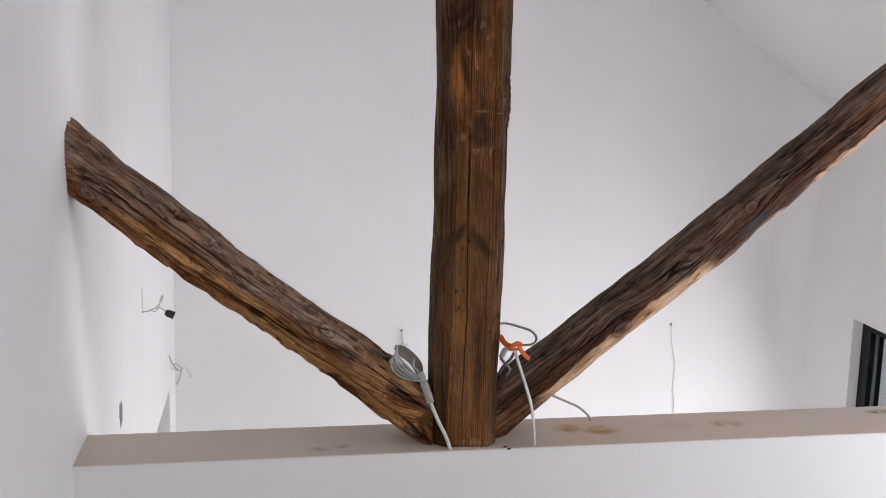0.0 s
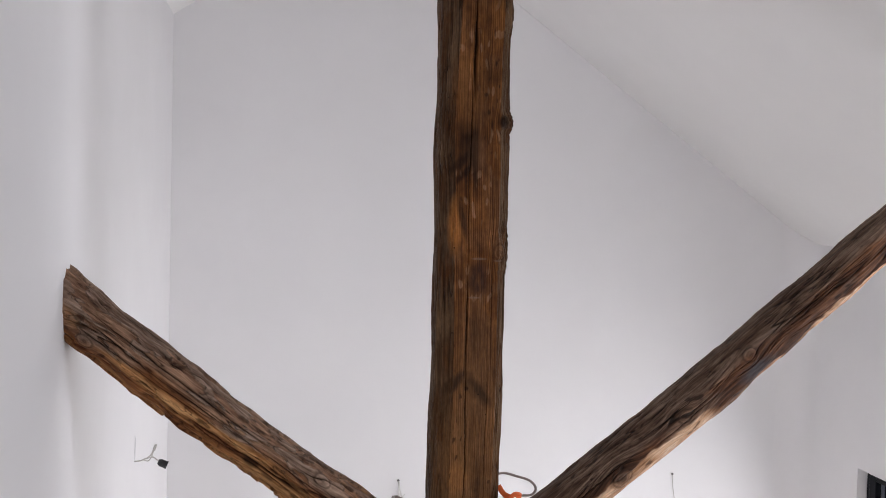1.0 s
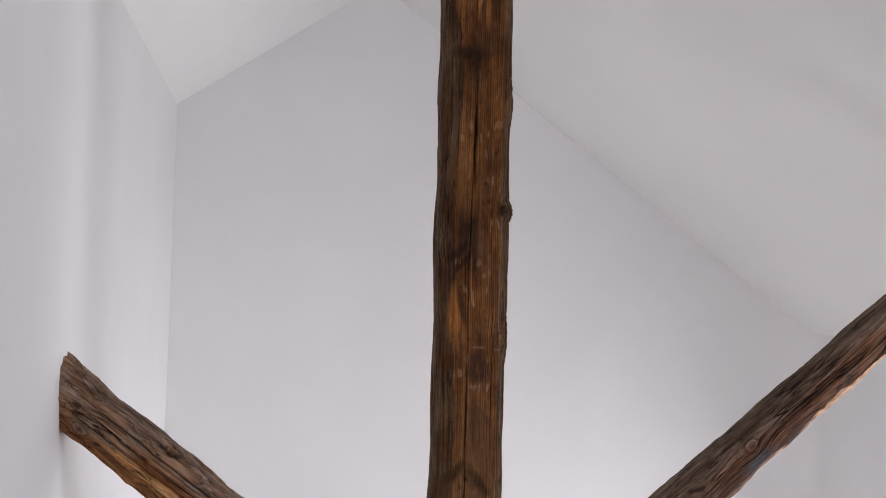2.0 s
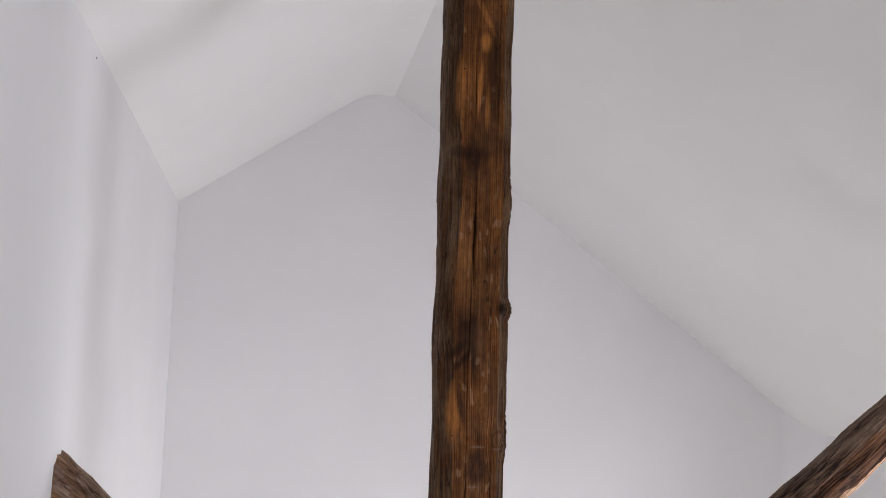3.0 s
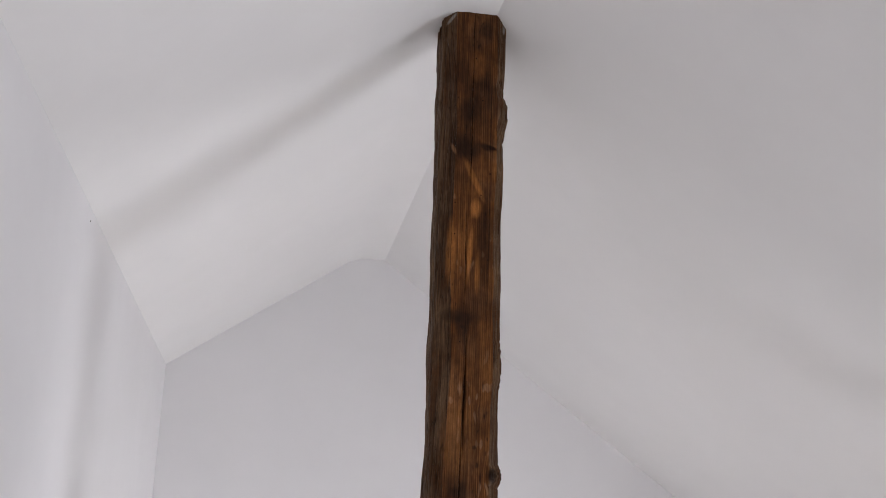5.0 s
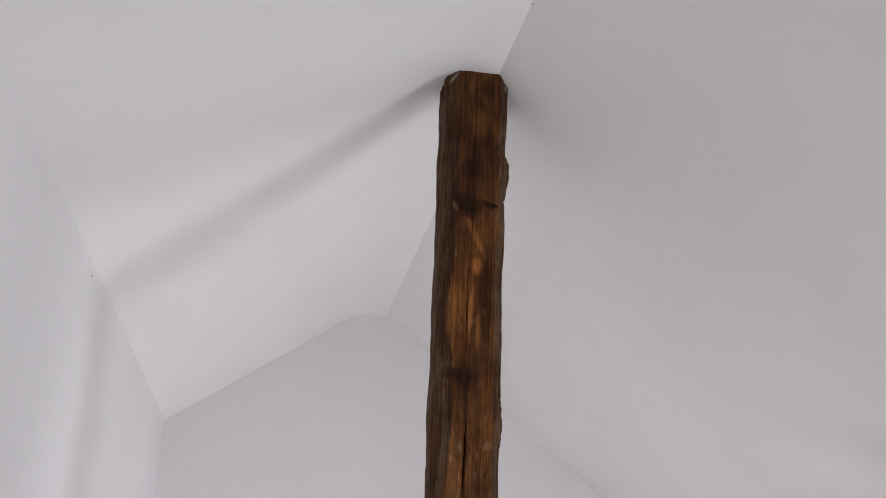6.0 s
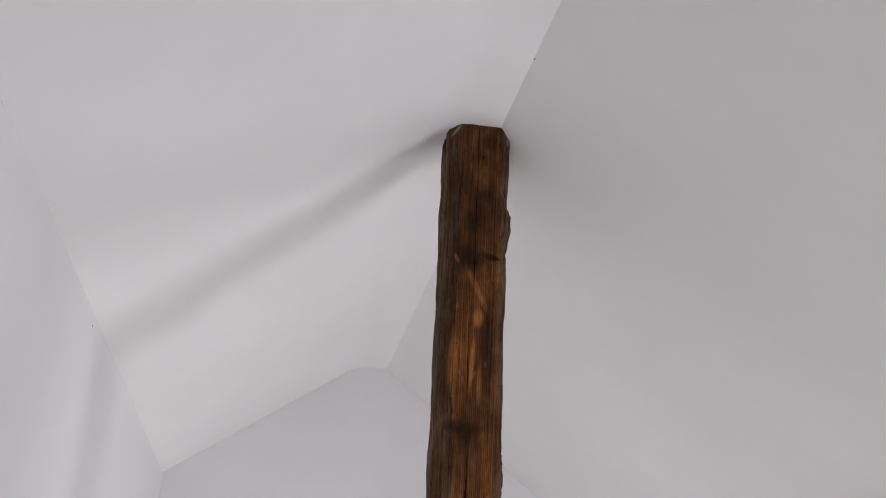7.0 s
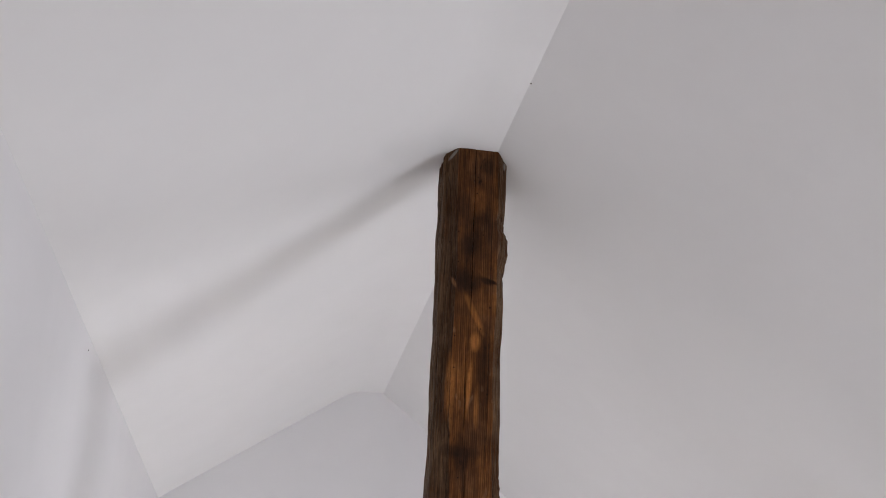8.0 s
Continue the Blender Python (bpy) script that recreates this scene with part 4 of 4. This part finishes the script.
second = tagged(new("wire_bundle"), "bundle of bare wire ends out of the white wall", "wire")
for path, r in (([(XL, 5.02, E0 - 1.385), (-0.455, 5.02, E0 - 1.42), (-0.435, 5.01, E0 - 1.445), (-0.415, 5.01, E0 - 1.462), (-0.420, 5.0, E0 - 1.49), (-0.432, 5.0, E0 - 1.515)], 0.0036),
                ([(-0.450, 5.02, E0 - 1.425), (-0.430, 5.01, E0 - 1.428), (-0.410, 5.01, E0 - 1.450), (-0.418, 5.0, E0 - 1.485), (-0.428, 5.0, E0 - 1.52)], 0.0028),
                ([(-0.415, 5.01, E0 - 1.455), (-0.395, 5.0, E0 - 1.44), (-0.385, 5.0, E0 - 1.455), (-0.372, 5.0, E0 - 1.485), (-0.368, 5.0, E0 - 1.475), (-0.380, 5.0, E0 - 1.448)], 0.0018),
                ([(-0.460, 5.02, E0 - 1.445), (-0.440, 5.01, E0 - 1.450), (-0.425, 5.01, E0 - 1.458)], 0.0022)):
    cable("wire", path, r, mat_wire, second)

hang = tagged(new("hanging_wire"), "thin grey wire hanging from a hook on the white wall", "wire")
cable("wire", [(1.994, YF - 0.012, E0 - 1.345), (2.000, YF - 0.004, E0 - 1.41), (2.014, YF - 0.004, E0 - 1.49), (2.030, YF - 0.004, E0 - 1.56), (2.024, YF - 0.004, E0 - 1.65), (2.024, YF - 0.004, E0 - 1.71), (2.036, YF - 0.004, E0 - 1.78), (2.038, YF - 0.004, E0 - 2.2)], 0.0013, mat_wire, hang)
b = bmesh.new()
bmesh.ops.create_uvsphere(b, u_segments=12, v_segments=8, radius=0.006, matrix=Matrix.Translation((1.994, YF - 0.006, E0 - 1.345)) @ Matrix.Diagonal((1, 1.2, 1, 1)))
part("hook", b, mat_steel, hang, "small steel hook")

small = tagged(new("wall_wire"), "short white wire hanging from a hole in the wall", "wire")
cable("wire", [(0.620, YF + 0.01, E0 - 1.365), (0.622, YF - 0.015, E0 - 1.372), (0.624, YF - 0.016, E0 - 1.41), (0.620, YF - 0.016, E0 - 1.45), (0.610, YF - 0.02, E0 - 1.475)], 0.0040, mat_white_cable, small)
cable("wire", [(0.624, YF - 0.016, E0 - 1.40), (0.640, YF - 0.018, E0 - 1.45), (0.652, YF - 0.018, E0 - 1.48)], 0.0032, mat_white_cable, small)
cable("wire", [(0.622, YF - 0.016, E0 - 1.42), (0.640, YF - 0.018, E0 - 1.435), (0.650, YF - 0.018, E0 - 1.425)], 0.0026, mat_white_cable, small)
b = bmesh.new()
bmesh.ops.create_uvsphere(b, u_segments=12, v_segments=8, radius=0.006, matrix=Matrix.Translation((0.620, YF - 0.003, E0 - 1.362)))
part("grommet", b, mat_dull_grey, small, "dark hole edge")


def ragged(name, centre, normal_axis, across, up, seed, material, proud=0.003):
    """A ragged patch lying on a surface."""
    b = bmesh.new()
    rim = []
    mid = Vector(centre)
    for i in range(28):
        a = math.tau * i / 28
        k = 0.75 + 0.45 * fnoise(seed, math.cos(a) * 2.0, math.sin(a) * 2.0)
        u, v = across * k * math.cos(a), up * k * math.sin(a)
        off = {"x": Vector((0, u, v)), "y": Vector((u, 0, v)), "z": Vector((u, v, 0))}[normal_axis]
        rim.append((b.verts.new(mid + off), b.verts.new(mid + off * 0.7 + proud * {"x": Vector((1, 0, 0)), "y": Vector((0, -1, 0)), "z": Vector((0, 0, 1))}[normal_axis])))
    for i in range(28):
        p0, p1 = rim[i], rim[(i + 1) % 28]
        b.faces.new((p0[0], p1[0], p1[1], p0[1]))
    b.faces.new([r[1] for r in rim])
    bmesh.ops.recalc_face_normals(b, faces=b.faces)
    return part(name, b, material)


# torn dent in the plaster, laid on as a dark grey patch
smear = ragged("torn_dent", (XL, 3.435, E0 - 1.132), "x", 0.045, 0.050, 2.2, mat_dull_grey)
tagged(smear, "ragged grey patch standing for a torn dent in the white wall", "patch")
# slot in the plaster, its shade given by a raised grey sliver
slot = ragged("plaster_scratch", (XL, 4.05, E0 - 0.905), "x", 0.008, 0.055, 5.2, plain("shadow_grey_plaster", (0.55, 0.55, 0.56), 0.8), 0.002)
tagged(slot, "thin scratch in the white plaster beside the wires", "scratch")
nail = ragged("nail_head", (0.530, 2.287, Z_RIDGE - 0.001), "z", 0.003, 0.003, 1.0, mat_steel, -0.002)
tagged(nail, "small nail head at the ridge", "nail")
nail = ragged("nail_head", (XL, 2.818, E0 + 0.777), "x", 0.003, 0.003, 1.5, mat_steel, 0.002)
tagged(nail, "small nail head in the plaster", "nail")

# crumbs of plaster where the timbers meet the ledge
mat_crumb = plain("white_plaster_crumbs", (0.66, 0.63, 0.60), 0.85, vary=0.3)
rng = random.Random(5)
b = bmesh.new()
for i in range(150):
    x = 0.40 + 0.175 * rng.random() + rng.uniform(-0.006, 0.006)
    y = 2.662 + rng.uniform(-0.008, 0.004) + (0.02 if x < 0.395 else 0.0)
    s = rng.uniform(0.0006, 0.0022)
    bmesh.ops.create_icosphere(b, subdivisions=1, radius=s, matrix=Matrix.Translation((x, y, Z_LEDGE + s * 0.3)) @ Matrix.Diagonal((1.6, 1, 0.7, 1)))
tagged(part("plaster_crumbs", b, mat_crumb), "white plaster crumbs round the foot of the post", "plaster crumbs", kind="stuff")
for x, y in ((0.578, 2.655), (0.585, 2.640)):
    chip = ragged("wood_chip", (x, y, Z_LEDGE), "z", 0.006, 0.003, x * 30, mat_bakelite, 0.004)
    tagged(chip, "dark chip of wood lying on the ledge", "chip", "chips on the ledge")
